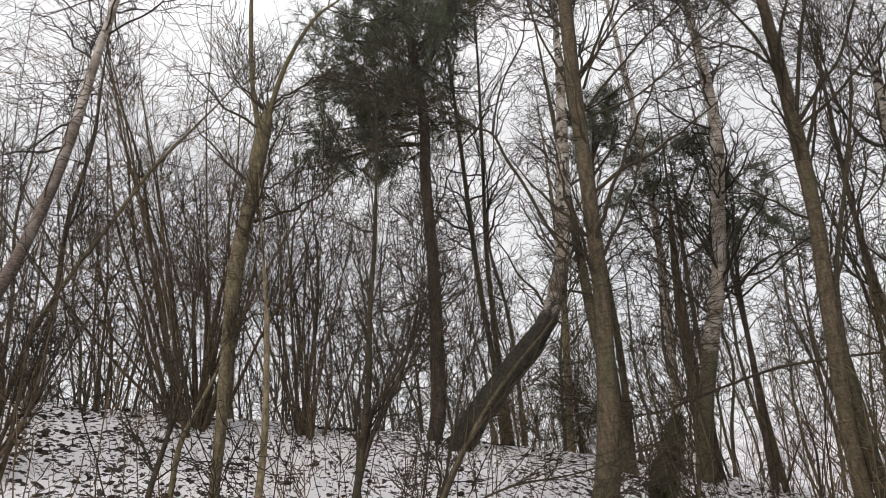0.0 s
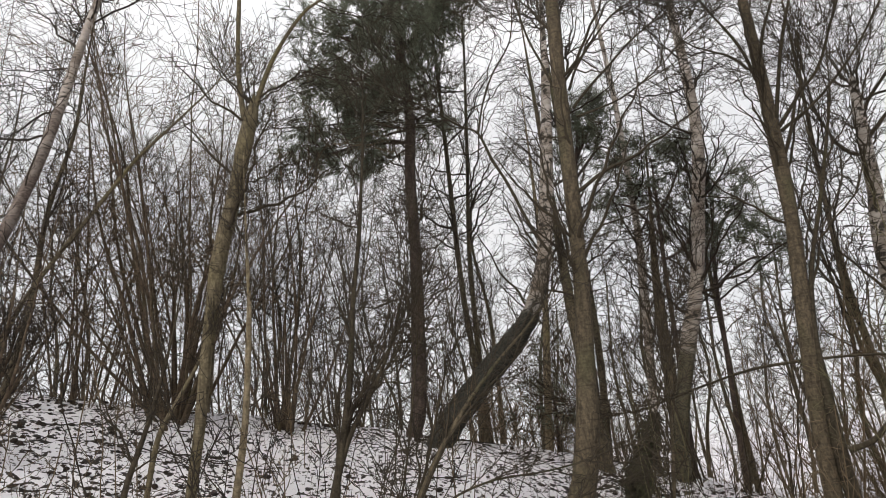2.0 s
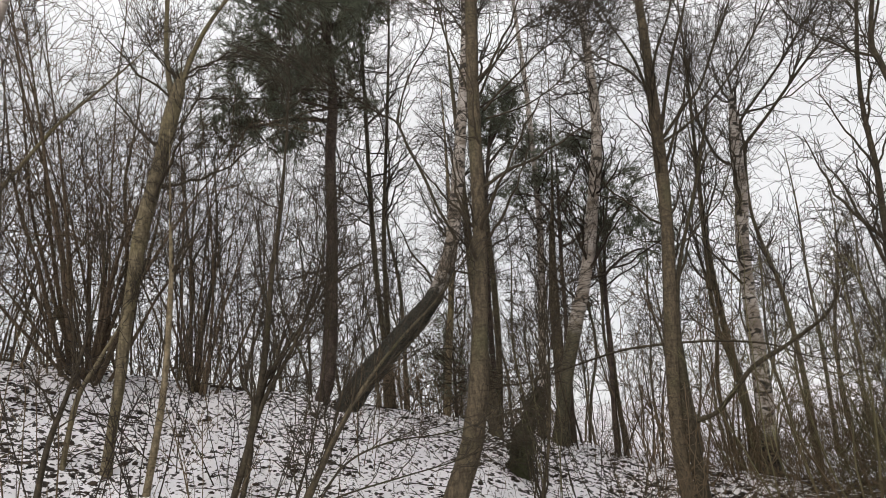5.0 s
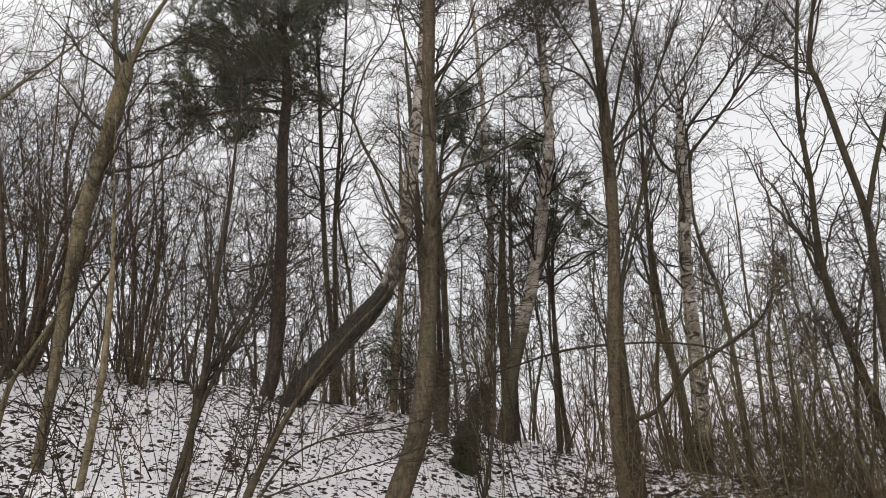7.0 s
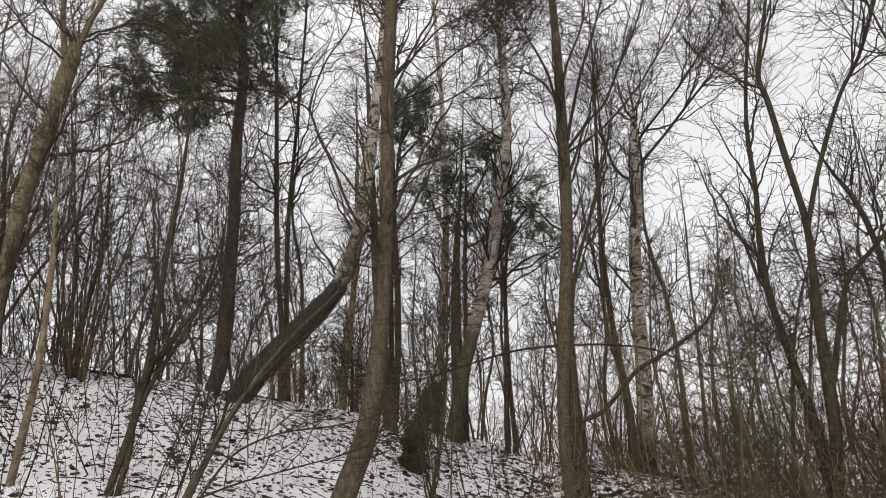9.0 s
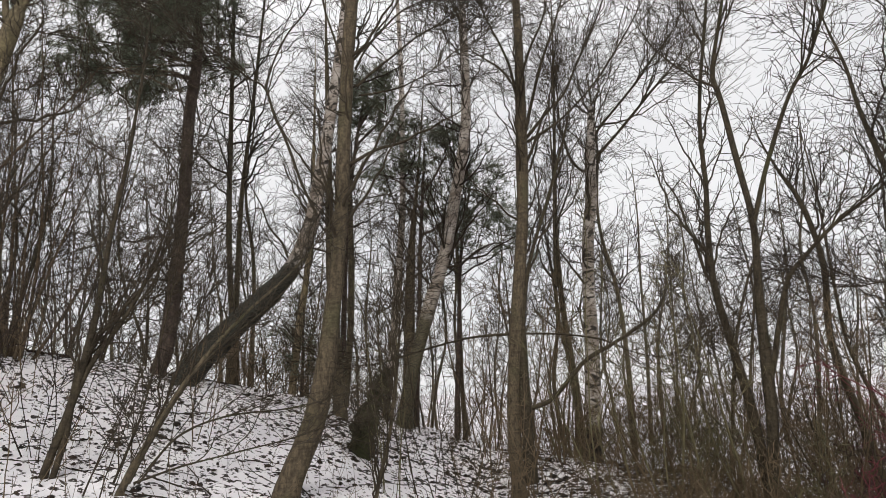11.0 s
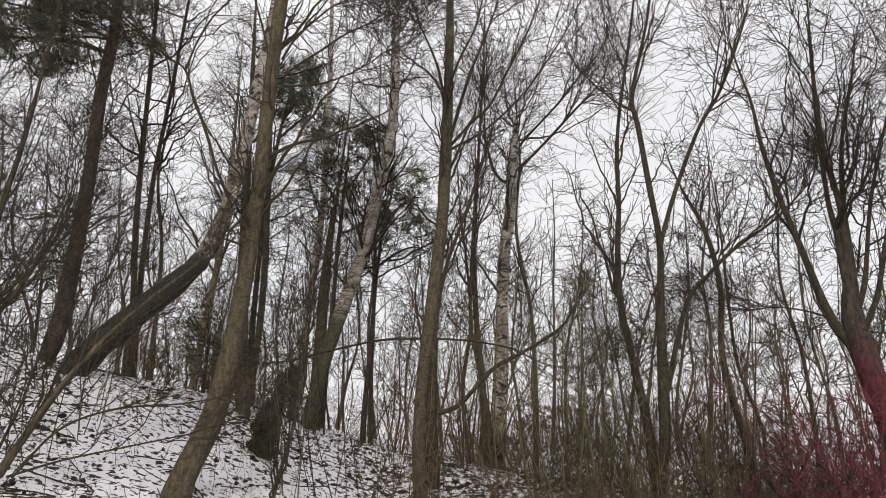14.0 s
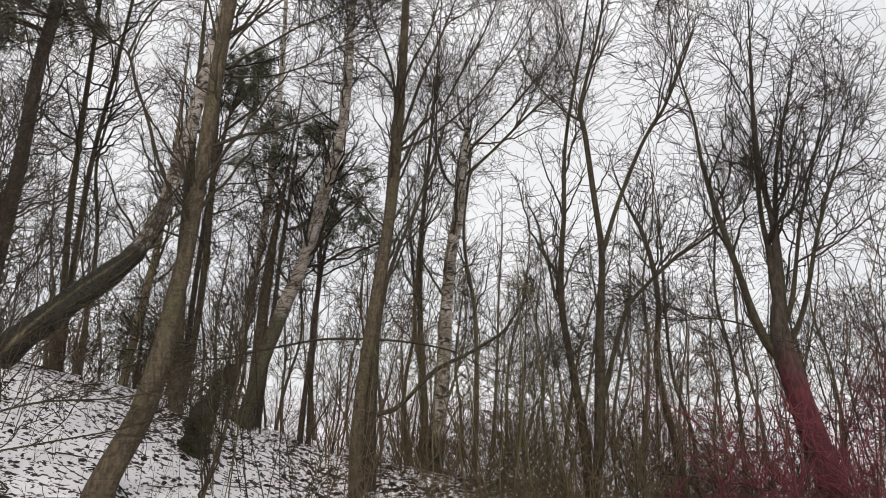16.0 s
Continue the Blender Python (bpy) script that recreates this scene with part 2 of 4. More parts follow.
def tubes(pts, rad, sides, rough=0.0, seed=0):
    """Tapered tubes round many centre lines at once: pts (B, n, 3), rad (B, n)."""
    B, n, _ = pts.shape
    d = np.empty_like(pts)
    d[:, 1:-1] = pts[:, 2:] - pts[:, :-2]
    d[:, 0], d[:, -1] = pts[:, 1] - pts[:, 0], pts[:, -1] - pts[:, -2]
    d = unit(d)
    ref = np.where(np.abs(d[:, :1, 1:2]) < 0.8, np.array([0.0, 1.0, 0.0]), np.array([1.0, 0.0, 0.0]))
    u = unit(np.cross(d, np.broadcast_to(ref, d.shape)))
    w = np.cross(d, u)
    a = np.arange(sides) * 2 * math.pi / sides
    r = rad[:, :, None] * np.ones(sides)
    if rough:
        lump = np.random.default_rng(seed)
        swell = lump.normal(size=(B, n + 6, 1)) + 0.7 * np.repeat(lump.normal(size=(B, n + 6, (sides + 2) // 3)), 3, -1)[..., :sides]
        swell = sum(swell[:, k:k + n] * w for k, w in enumerate((0.15, 0.3, 0.45, 0.5, 0.45, 0.3, 0.15)))
        r = r * (1 + 0.8 * rough * lump.normal(size=r.shape) + 1.1 * rough * swell)
    ring = pts[:, :, None, :] + r[..., None] * (np.cos(a)[:, None] * u[:, :, None, :] + np.sin(a)[:, None] * w[:, :, None, :])
    i = np.arange(B * (n - 1))
    start = (i // (n - 1) * n + i % (n - 1)) * sides
    k = np.arange(sides)
    k2 = (k + 1) % sides
    faces = np.stack([start[:, None] + k, start[:, None] + k2, start[:, None] + sides + k2, start[:, None] + sides + k], -1)
    return ring.reshape(-1, 3), faces.reshape(-1, 4)


def joined(*many):
    verts, faces, off = [], [], 0
    for v, f in many:
        verts.append(v)
        faces.append(f + off)
        off += len(v)
    return np.concatenate(verts), np.concatenate(faces)


def smooth_line(pts, n):
    """A smooth curve of n points through control points (any number of columns)."""
    p = np.array(pts, float)
    p = np.vstack([2 * p[0] - p[1], p, 2 * p[-1] - p[-2]])
    s = np.linspace(0, len(p) - 3 - 1e-6, n)
    i, f = s.astype(int), (s % 1)[:, None]
    a, b, c, d = p[i], p[i + 1], p[i + 2], p[i + 3]
    return 0.5 * (2 * b + (c - a) * f + (2 * a - 5 * b + 4 * c - d) * f ** 2 + (3 * b - a - 3 * c + d) * f ** 3)


def sprout(rng, pts, rad, count, span, angle, length, rise, wobble, n=5, thick=0.55, least=0.0022, flat=None, slim=0.0098, kink=0.11):
    """Branches that leave many parent lines: count on each, within span of the parent's length, at an angle (degrees) to it."""
    B, m, _ = pts.shape
    t = rng.uniform(span[0], span[1], (B, count))
    x = t * (m - 1)
    i = np.minimum(x.astype(int), m - 2)
    f = (x - i)[..., None]
    b = np.arange(B)[:, None]
    start = pts[b, i] * (1 - f) + pts[b, i + 1] * f
    r0 = rad[b, i] * (1 - f[..., 0]) + rad[b, i + 1] * f[..., 0]
    along = unit(pts[b, i + 1] - pts[b, i])
    side = rng.normal(size=along.shape)
    if flat is not None:
        side = side * flat
    side = unit(side - (side * along).sum(-1, keepdims=True) * along)
    a = np.radians(rng.normal(angle, angle * 0.42, t.shape))[..., None]
    d = unit(along * np.cos(a) + side * np.sin(a))
    ln = length * rng.uniform(0.5, 1.15, t.shape) * (1.15 - 0.55 * t)
    out = np.empty((B, count, n, 3))
    out[:, :, 0] = start
    for k in range(1, n):
        d = unit(d + np.array([0, 0, rise]) + wobble * rng.normal(size=d.shape))
        out[:, :, k] = out[:, :, k - 1] + d * (ln / (n - 1))[..., None]
    out[:, :, 1:] += kink * (ln / (n - 1))[..., None, None] * rng.normal(size=out[:, :, 1:].shape)
    base = np.maximum(np.minimum(r0 * thick, ln * slim), least)
    taper = np.linspace(1, 0.28, n)
    r = np.maximum(base[..., None] * taper, least * np.linspace(1, 0.55, n))
    return out.reshape(-1, n, 3), r.reshape(-1, n)


# ---- the lie of the land: a bank that climbs away from the path and to one side ----
AZ = [-180, -120, -80, -52, -36, -20, -9, -5, 7, 19, 29, 45, 90, 180]
NEAR = [0.0, 0.5, 1.3, 1.55, 1.0, 0.80, 0.50, 0.43, -0.05, -0.10, -0.10, -0.08, 0.0, 0.0]
CREST = [0.0, 0.9, 2.8, 3.25, 2.75, 2.14, 1.64, 1.44, 0.64, 0.28, 0.18, 0.12, 0.0, 0.0]


def land(x, y):
    """The height of the ground."""
    x, y = np.asarray(x, float), np.asarray(y, float)
    d, az = np.hypot(x, y), np.degrees(np.arctan2(x, y))
    near, crest = np.interp(az, AZ, NEAR), np.interp(az, AZ, CREST)
    s = np.clip((d - 1.0) / 6.0, 0, 1)
    u = np.clip((d - 7.0) / 4.0, 0, 1)
    steep = np.interp(az, (-9, 5), (1.2, 2.3))
    up = near * s * s * (3 - 2 * s) + (crest - near) * u ** steep * (1.2 - 0.2 * u ** 4)
    down = np.clip((d - 11.0) / 22.0, 0, 1)
    return up - (crest + 0.6) * down * down * (3 - 2 * down)


def litter_at(x, y):
    """How thin the snow lies: about 0 to 0.4, more towards the upper end of the bank and under the brush at its foot."""
    a = noise.noise((x * 3.4, y * 3.2, 3.0)) + 0.7 * noise.noise((x * 8.0, y * 7.5, 9.0))
    b = noise.noise((x * 0.6, y * 0.55, 5.0))
    return 0.036 + 0.07 * a + 0.05 * b + 0.003 * min(max(-x, 0.0), 5.0) + 0.03 * min(max(x + 0.2, 0.0), 2.5)


def build_ground():
    far = np.geomspace(1.0, 1490, 36)
    xs = np.concatenate([-10.5 - far[::-1], np.arange(-10.5, 10.0, 0.08), 10.0 + far])
    ys = np.concatenate([-6.0 - far[::-1], np.arange(-6.0, 3.4, 0.11), np.arange(3.4, 12.0, 0.07), 12.0 + far])
    X, Y = np.meshgrid(xs, ys)
    D = np.hypot(X, Y)
    Z = land(X, Y)
    flat_x, flat_y, flat_d = X.ravel(), Y.ravel(), D.ravel()
    lump, spots = np.zeros(len(flat_x)), np.zeros(len(flat_x))
    for i in range(len(flat_x)):
        if flat_d[i] < 16:
            spots[i] = litter_at(flat_x[i], flat_y[i])
            lump[i] = 0.05 * noise.noise((flat_x[i] * 1.3, flat_y[i] * 1.3, 0)) + 0.022 * noise.noise((flat_x[i] * 5, flat_y[i] * 5, 2))
        else:
            spots[i] = 0.10 + 0.10 * noise.noise((flat_x[i] * 0.4, flat_y[i] * 0.4, 3.0))
    Z = Z + lump.reshape(Z.shape) - 0.025 * np.clip((spots.reshape(Z.shape) - 0.12) * 7, 0, 1)
    rows, cols = X.shape
    i, j = np.meshgrid(np.arange(rows - 1), np.arange(cols - 1), indexing="ij")
    faces = np.stack([i * cols + j, i * cols + j + 1, (i + 1) * cols + j + 1, (i + 1) * cols + j], -1).reshape(-1, 4)
    me = mesh_of("ground", np.stack([X, Y, Z], -1).reshape(-1, 3), faces, SNOW)
    me.attributes.new("litter", "FLOAT", "POINT").data.foreach_set("value", spots.astype(np.float32))
    return tagged(new("ground", me), "thin patchy snow over dark leaf litter on a wooded bank", "ground", kind="structure")


build_ground()


# ---- trees ----
def rooted(ctrl, sink=0.12):
    """The control points of a trunk carried down into the ground."""
    p = [tuple(c) for c in ctrl]
    (x, y, z, r), (x2, y2, z2, r2) = p[0], p[1]
    drop = z - float(land(x, y)) + sink
    if drop > 0.02:
        lean = ((x - x2) / max(z2 - z, 0.2), (y - y2) / max(z2 - z, 0.2))
        f = 0.6
        p.insert(0, (x + lean[0] * drop * f, y + lean[1] * drop * f, z - drop, r * 1.3))
    return p


def topped(ctrl, extra):
    """The control points carried on upwards to a thin top, extra metres further."""
    p = [tuple(c) for c in ctrl]
    a, b = np.array(p[-2][:3]), np.array(p[-1][:3])
    d = unit(b - a)
    for f, k in ((0.5, 0.55), (1.0, 0.12)):
        d = unit(d + np.array([0, 0, 0.25]))
        q = b + d * extra * f
        p.append((*q, p[-1][3] * k if f == 0.5 else p[-2][3] * k))
    return p


def stem(ctrl, n=40, sides=12, rough=0.025, seed=1):
    c = smooth_line(ctrl, n)
    return (c[None, :, :3], np.maximum(c[None, :, 3], 0.003)), tubes(c[None, :, :3], np.maximum(c[None, :, 3], 0.003), sides, rough, seed)


def each_part(name, lines, rads, sides, mat, parent):
    """Every line of a bundle as a part of its own."""
    for k in range(len(lines)):
        part(name, tubes(lines[k:k + 1], rads[k:k + 1], sides), mat, parent)


def spray(rng, b1, length, counts, wob, least=0.0037, rise=0.012, steps=(5, 4, 3)):
    """The fine twigs on a bundle of branches, order by order."""
    fine, last = [], b1
    for k, count in enumerate(counts):
        last = sprout(rng, *last, count, (0.1, 1.0), 50, length * (0.52, 0.27, 0.13)[k], rise, wob * (0.8, 1.6, 1.6)[k], steps[k], 0.75, least * (1.25, 1.0, 0.8)[k])
        fine.append(tubes(*last, 3))
    return joined(*fine)


def leafless(name, ctrl, label, category, bark_mat, twig_mat, seed, top=2.0, limbs=(), limb_mat=None, first=(14, (0.35, 0.97), 42, 1.5, 0.10),
             counts=(6, 3), group="", root=True, wob=0.10, rough=0.025, sides=12, flat=None, slim=0.0150):
    """A bare tree: a trunk, its large limbs, its branches and its fine twigs."""
    rng = np.random.default_rng(seed)
    c = rooted(ctrl) if root else [tuple(p) for p in ctrl]
    if top:
        c = topped(c, top)
    tree = thing(name, c[0][:3], label, category, group)
    (tp, tr), arr = stem(c, 44, sides, rough, seed)
    part("trunk", arr, bark_mat, tree)
    lines, rads, bearers = [tp], [tr], [tree]
    for k, lc in enumerate(limbs):
        (lp, lr), larr = stem(topped(lc, 0.8), 44, 8, rough, seed + k)
        bearers.append(part("limb", larr, limb_mat or bark_mat, tree))
        lines.append(lp)
        rads.append(lr)
    P, R = np.concatenate(lines), np.concatenate(rads)
    count, span, angle, length, rise = first
    count = round(count * 1.7)
    b1 = sprout(rng, P, R, count, span, angle, length, rise * 0.6, wob * 0.8, 11, 0.55, 0.006, flat, slim)
    for k, bearer in enumerate(bearers):
        each_part("branch", b1[0][k * count:(k + 1) * count], b1[1][k * count:(k + 1) * count], 5, twig_mat, bearer)
    tagged(part("twig_spray", spray(rng, b1, length, counts, wob, steps=(8, 5)), twig_mat, tree), kind="stuff")
    return tree


# the two stout alders by the path
leafless("alder_tree", [(-1.18, 7.25, 0.78, 0.132), (-0.95, 7.29, 1.34, 0.119), (-0.83, 7.3, 1.86, 0.11), (-0.76, 7.31, 2.41, 0.095), (-0.68, 7.32, 3.04, 0.086), (-0.63, 7.32, 3.7, 0.082), (-0.59, 7.33, 4.38, 0.081), (-0.53, 7.33, 5.47, 0.077), (-0.44, 7.34, 6.63, 0.074)],
         "tall grey-green alder trunk curving up from the snowy bank", "tree", ALDER, TWIG, 11, 4.0,
         [[(-0.43, 7.39, 5.18, 0.0171), (-0.26, 7.4, 5.36, 0.0154), (-0, 7.4, 5.57, 0.0132), (0.29, 7.39, 5.81, 0.0116), (0.58, 7.38, 5.99, 0.0094)],
          [(-0.44, 7.39, 5.41, 0.0154), (-0.31, 7.39, 5.67, 0.0132), (-0.08, 7.4, 5.96, 0.0116), (0.18, 7.4, 6.21, 0.0099), (0.54, 7.38, 6.37, 0.0077)],
          [(-0.6, 7.38, 5.49, 0.0154), (-0.68, 7.37, 5.8, 0.0132), (-0.79, 7.36, 6.19, 0.0116), (-0.86, 7.35, 6.67, 0.0099)],
          [(-0.41, 7.39, 5.07, 0.0132), (-0.17, 7.4, 5.11, 0.011), (0.11, 7.4, 5.18, 0.0094), (0.46, 7.39, 5.37, 0.0077)]], LIMB_BARK, first=(12, (0.47, 0.98), 42, 1.8, 0.10))
twin = leafless("alder_tree", [(1.46, 9.18, 0.37, 0.099), (1.45, 9.19, 0.95, 0.0936), (1.48, 9.18, 1.53, 0.0882), (1.54, 9.17, 2.12, 0.0864), (1.62, 9.16, 2.73, 0.0873), (1.7, 9.14, 3.36, 0.0891), (1.78, 9.13, 4.01, 0.0828), (1.82, 9.12, 4.68, 0.0918), (1.85, 9.11, 5.29, 0.0891), (1.88, 9.11, 5.91, 0.0792), (1.91, 9.1, 6.65, 0.0648), (1.93, 9.1, 7.61, 0.0549)],
                "twin-stemmed alder with two trunks grown together at the base", "tree", ALDER, TWIG, 12, 4.0,
                [[(1.64, 9.16, 0.37, 0.088), (1.62, 9.16, 1.3, 0.08), (1.64, 9.16, 2.04, 0.065), (1.67, 9.15, 2.57, 0.047), (1.83, 9.12, 3.34, 0.028), (2.14, 9.06, 4.2, 0.023), (2.45, 8.98, 5.16, 0.017)], [(1.56, 9.17, 2.33, 0.019), (0.95, 9.25, 2.31, 0.016), (0.32, 9.29, 2.18, 0.013), (-0.32, 9.29, 2.02, 0.01)], [(1.57, 9.17, 2.33, 0.016), (2.14, 9.05, 2.29, 0.013), (2.68, 8.91, 2.18, 0.013), (3.05, 8.79, 1.99, 0.009)],
                 [(1.9, 9.05, 5.26, 0.027), (2.04, 9.02, 5.76, 0.0226), (2.2, 8.98, 6.28, 0.0209), (2.43, 8.93, 6.87, 0.016), (2.61, 8.88, 7.4, 0.0116)],
                 [(1.91, 9.05, 5.15, 0.0248), (2.23, 8.98, 5.51, 0.0204), (2.48, 8.91, 5.76, 0.0182), (2.72, 8.84, 6.25, 0.016), (3, 8.75, 6.81, 0.0116), (3.16, 8.69, 7.22, 0.0094)],
                 [(1.81, 9.07, 5.81, 0.0231), (1.75, 9.08, 6.27, 0.0209), (1.63, 9.11, 6.67, 0.0165), (1.46, 9.13, 7.09, 0.0143), (1.33, 9.15, 7.5, 0.0121)],
                 [(1.91, 9.05, 5.08, 0.0226), (2.28, 8.96, 5.28, 0.0176), (2.58, 8.88, 5.52, 0.0154), (2.96, 8.76, 5.92, 0.0132), (3.32, 8.63, 6.44, 0.011), (3.59, 8.52, 6.89, 0.0088)],
                 [(1.89, 9.05, 6.06, 0.0209), (2.04, 9.02, 6.5, 0.0187), (2.28, 8.96, 7.01, 0.0138), (2.39, 8.94, 7.46, 0.0116)]], LIMB_BARK, first=(9, (0.42, 0.98), 30, 2.0, 0.10))

# the pale broken sallow and the left-hand birch
leafless("sallow_tree", [(-4.63, 6.52, 1.66, 0.0512), (-4.59, 6.56, 2.09, 0.0546), (-4.55, 6.58, 2.53, 0.058), (-4.52, 6.6, 2.99, 0.0622), (-4.48, 6.63, 3.41, 0.068), (-4.45, 6.65, 3.78, 0.0748), (-4.38, 6.69, 4.24, 0.084), (-4.29, 6.75, 4.71, 0.0865), (-4.22, 6.8, 5.13, 0.0848), (-4.17, 6.83, 5.45, 0.0949), (-4.1, 6.87, 5.85, 0.0798)],
         "yellowish sallow trunk with a broken knobbly top and upright shoots", "tree", SALLOW, TWIG, 13, 0.25,
         [[(-4.17, 6.83, 5.71, 0.037), (-4.22, 6.8, 6.33, 0.029), (-4.22, 6.8, 7.06, 0.027), (-4.19, 6.82, 7.92, 0.018)], [(-4.09, 6.87, 5.79, 0.034), (-3.96, 6.95, 6.33, 0.029), (-3.78, 7.05, 6.82, 0.024), (-3.5, 7.19, 7.32, 0.018), (-3.23, 7.32, 7.57, 0.013)]], first=(9, (0.55, 0.98), 48, 1.7, 0.12))
leafless("sapling", [(-4.99, 6.26, 1.2, 0.029), (-4.95, 6.29, 1.67, 0.027), (-4.88, 6.34, 2.18, 0.026), (-4.74, 6.45, 2.55, 0.022), (-4.55, 6.58, 2.99, 0.015)],
         "slim crooked shoot at the foot of the sallow", "sapling", SALLOW, TWIG, 48, 0.8, first=(5, (0.4, 0.98), 40, 0.7, 0.14), sides=8)
leafless("birch_tree", [(-6.52, 5.3, 3.4, 0.063), (-6.37, 5.48, 3.93, 0.061), (-6.23, 5.63, 4.48, 0.061), (-6.08, 5.79, 5.22, 0.06), (-5.96, 5.92, 6.02, 0.056), (-5.84, 6.04, 6.9, 0.048), (-5.72, 6.15, 7.67, 0.042)],
         "leaning white birch with dark scars and drooping twigs", "tree", BIRCH_DARK, TWIG_DARK, 14, 3.0, first=(15, (0.35, 0.98), 62, 2.2, -0.02), slim=0.008)

# birches on the bank
leafless("birch_tree", [(-3.09, 9.83, 1.95, 0.157), (-2.84, 9.87, 2.26, 0.163), (-2.51, 9.92, 2.6, 0.16), (-2.19, 9.96, 2.92, 0.149), (-1.9, 9.99, 3.2, 0.138), (-1.64, 10, 3.5, 0.13), (-1.46, 9.99, 3.82, 0.122), (-1.33, 9.98, 4.2, 0.114), (-1.23, 9.96, 4.6, 0.115), (-1.15, 9.93, 5.1, 0.112), (-1.05, 9.91, 5.66, 0.095), (-0.85, 9.9, 7.03, 0.065), (-0.71, 9.87, 8.37, 0.043)],
         "old birch leaning far over, its base black and fissured", "tree", BIRCH_LOG, TWIG, 15, 2.5,
         [[(-1.05, 8.54, 3.93, 0.0161), (-1.25, 8.51, 4.37, 0.0167), (-1.44, 8.48, 4.94, 0.0167), (-1.59, 8.45, 5.3, 0.0155), (-1.72, 8.43, 5.7, 0.0155), (-1.94, 8.38, 5.84, 0.0124), (-2.2, 8.31, 6.06, 0.0112), (-2.45, 8.24, 6.24, 0.0099), (-2.7, 8.16, 6.4, 0.0074)], [(-1.72, 8.43, 5.7, 0.0143), (-1.6, 8.45, 6.13, 0.0136), (-1.43, 8.48, 6.53, 0.0124), (-1.14, 8.52, 6.98, 0.0099), (-1.04, 8.54, 7.49, 0.0074)]], TWIG, first=(13, (0.32, 0.98), 48, 1.6, 0.06), rough=0.10, sides=20)
leafless("birch_tree", [(0.03, 11, 1.41, 0.118), (0.16, 11, 1.98, 0.11), (0.32, 11, 2.53, 0.111), (0.49, 10.99, 3.06, 0.112), (0.66, 10.98, 3.53, 0.109), (0.81, 10.97, 4.05, 0.105), (0.93, 10.96, 4.58, 0.101), (1.05, 10.95, 5.13, 0.097), (1.17, 10.94, 5.68, 0.098), (1.25, 10.93, 6.26, 0.09), (1.29, 10.92, 7.18, 0.076), (1.31, 10.92, 8.9, 0.052)],
         "crooked white birch with peeling bark and a mossy foot", "tree", BIRCH_MOSSY, TWIG_DARK, 16, 3.0, first=(30, (0.3, 0.98), 48, 1.6, 0.10))
leafless("birch_tree", [(-0.31, 11.8, 1.47, 0.068), (-0.17, 11.8, 2.42, 0.064), (-0.06, 11.8, 3.42, 0.066), (0.04, 11.8, 4.35, 0.062), (0.1, 11.8, 5.1, 0.058), (0.13, 11.8, 6.09, 0.053), (0.16, 11.8, 7.73, 0.044), (0.13, 11.8, 9.6, 0.034)],
         "slender white birch standing behind a thicker one", "tree", BIRCH, TWIG_DARK, 17, 3.0, first=(20, (0.3, 0.98), 48, 1.2, 0.12))
leafless("birch_tree", [(3.01, 11, 0.61, 0.133), (3.06, 10.98, 1.17, 0.125), (3.1, 10.97, 1.78, 0.122), (3.13, 10.96, 2.41, 0.115), (3.15, 10.96, 2.96, 0.107), (3.18, 10.95, 3.53, 0.103), (3.23, 10.93, 4.1, 0.104), (3.33, 10.9, 4.68, 0.101), (3.38, 10.89, 5.28, 0.092), (3.44, 10.87, 5.9, 0.078), (3.48, 10.85, 6.35, 0.059)],
         "white birch with a snapped top and one long bare limb", "tree", BIRCH_WHITE, TWIG, 18, 0.15,
         [[(3.4, 10.88, 5.4, 0.0265), (3.61, 10.81, 5.6, 0.0265), (3.86, 10.73, 5.85, 0.0231), (4.17, 10.61, 6.19, 0.0231), (4.49, 10.48, 6.55, 0.0197), (4.71, 10.38, 6.77, 0.0163)],
          [(3.42, 10.87, 5.77, 0.0231), (3.62, 10.81, 6.04, 0.0231), (3.94, 10.7, 6.39, 0.0197), (4.26, 10.57, 6.75, 0.0197), (4.55, 10.45, 7.14, 0.0163), (4.8, 10.34, 7.43, 0.0129)],
          [(3.33, 10.9, 5.21, 0.0299), (3.19, 10.95, 5.3, 0.0265), (3.07, 10.98, 5.5, 0.0265), (3, 11, 5.77, 0.0238), (2.94, 11.01, 6.1, 0.0204), (2.94, 11.01, 6.65, 0.0136)]], LIMB_BARK, first=(12, (0.4, 0.98), 36, 1.9, 0.12))
leafless("alder_tree", [(2.92, 11.33, 0.81, 0.069), (2.88, 11.34, 1.62, 0.062), (2.82, 11.36, 2.46, 0.055), (2.78, 11.37, 3.33, 0.049), (2.79, 11.36, 4.32, 0.041), (2.85, 11.35, 5.36, 0.034), (2.96, 11.32, 6.87, 0.026)],
         "thin dark alder stem growing beside a birch", "tree", DARK_BARK, TWIG, 19, 3.0, first=(14, (0.4, 0.98), 40, 1.5, 0.14))

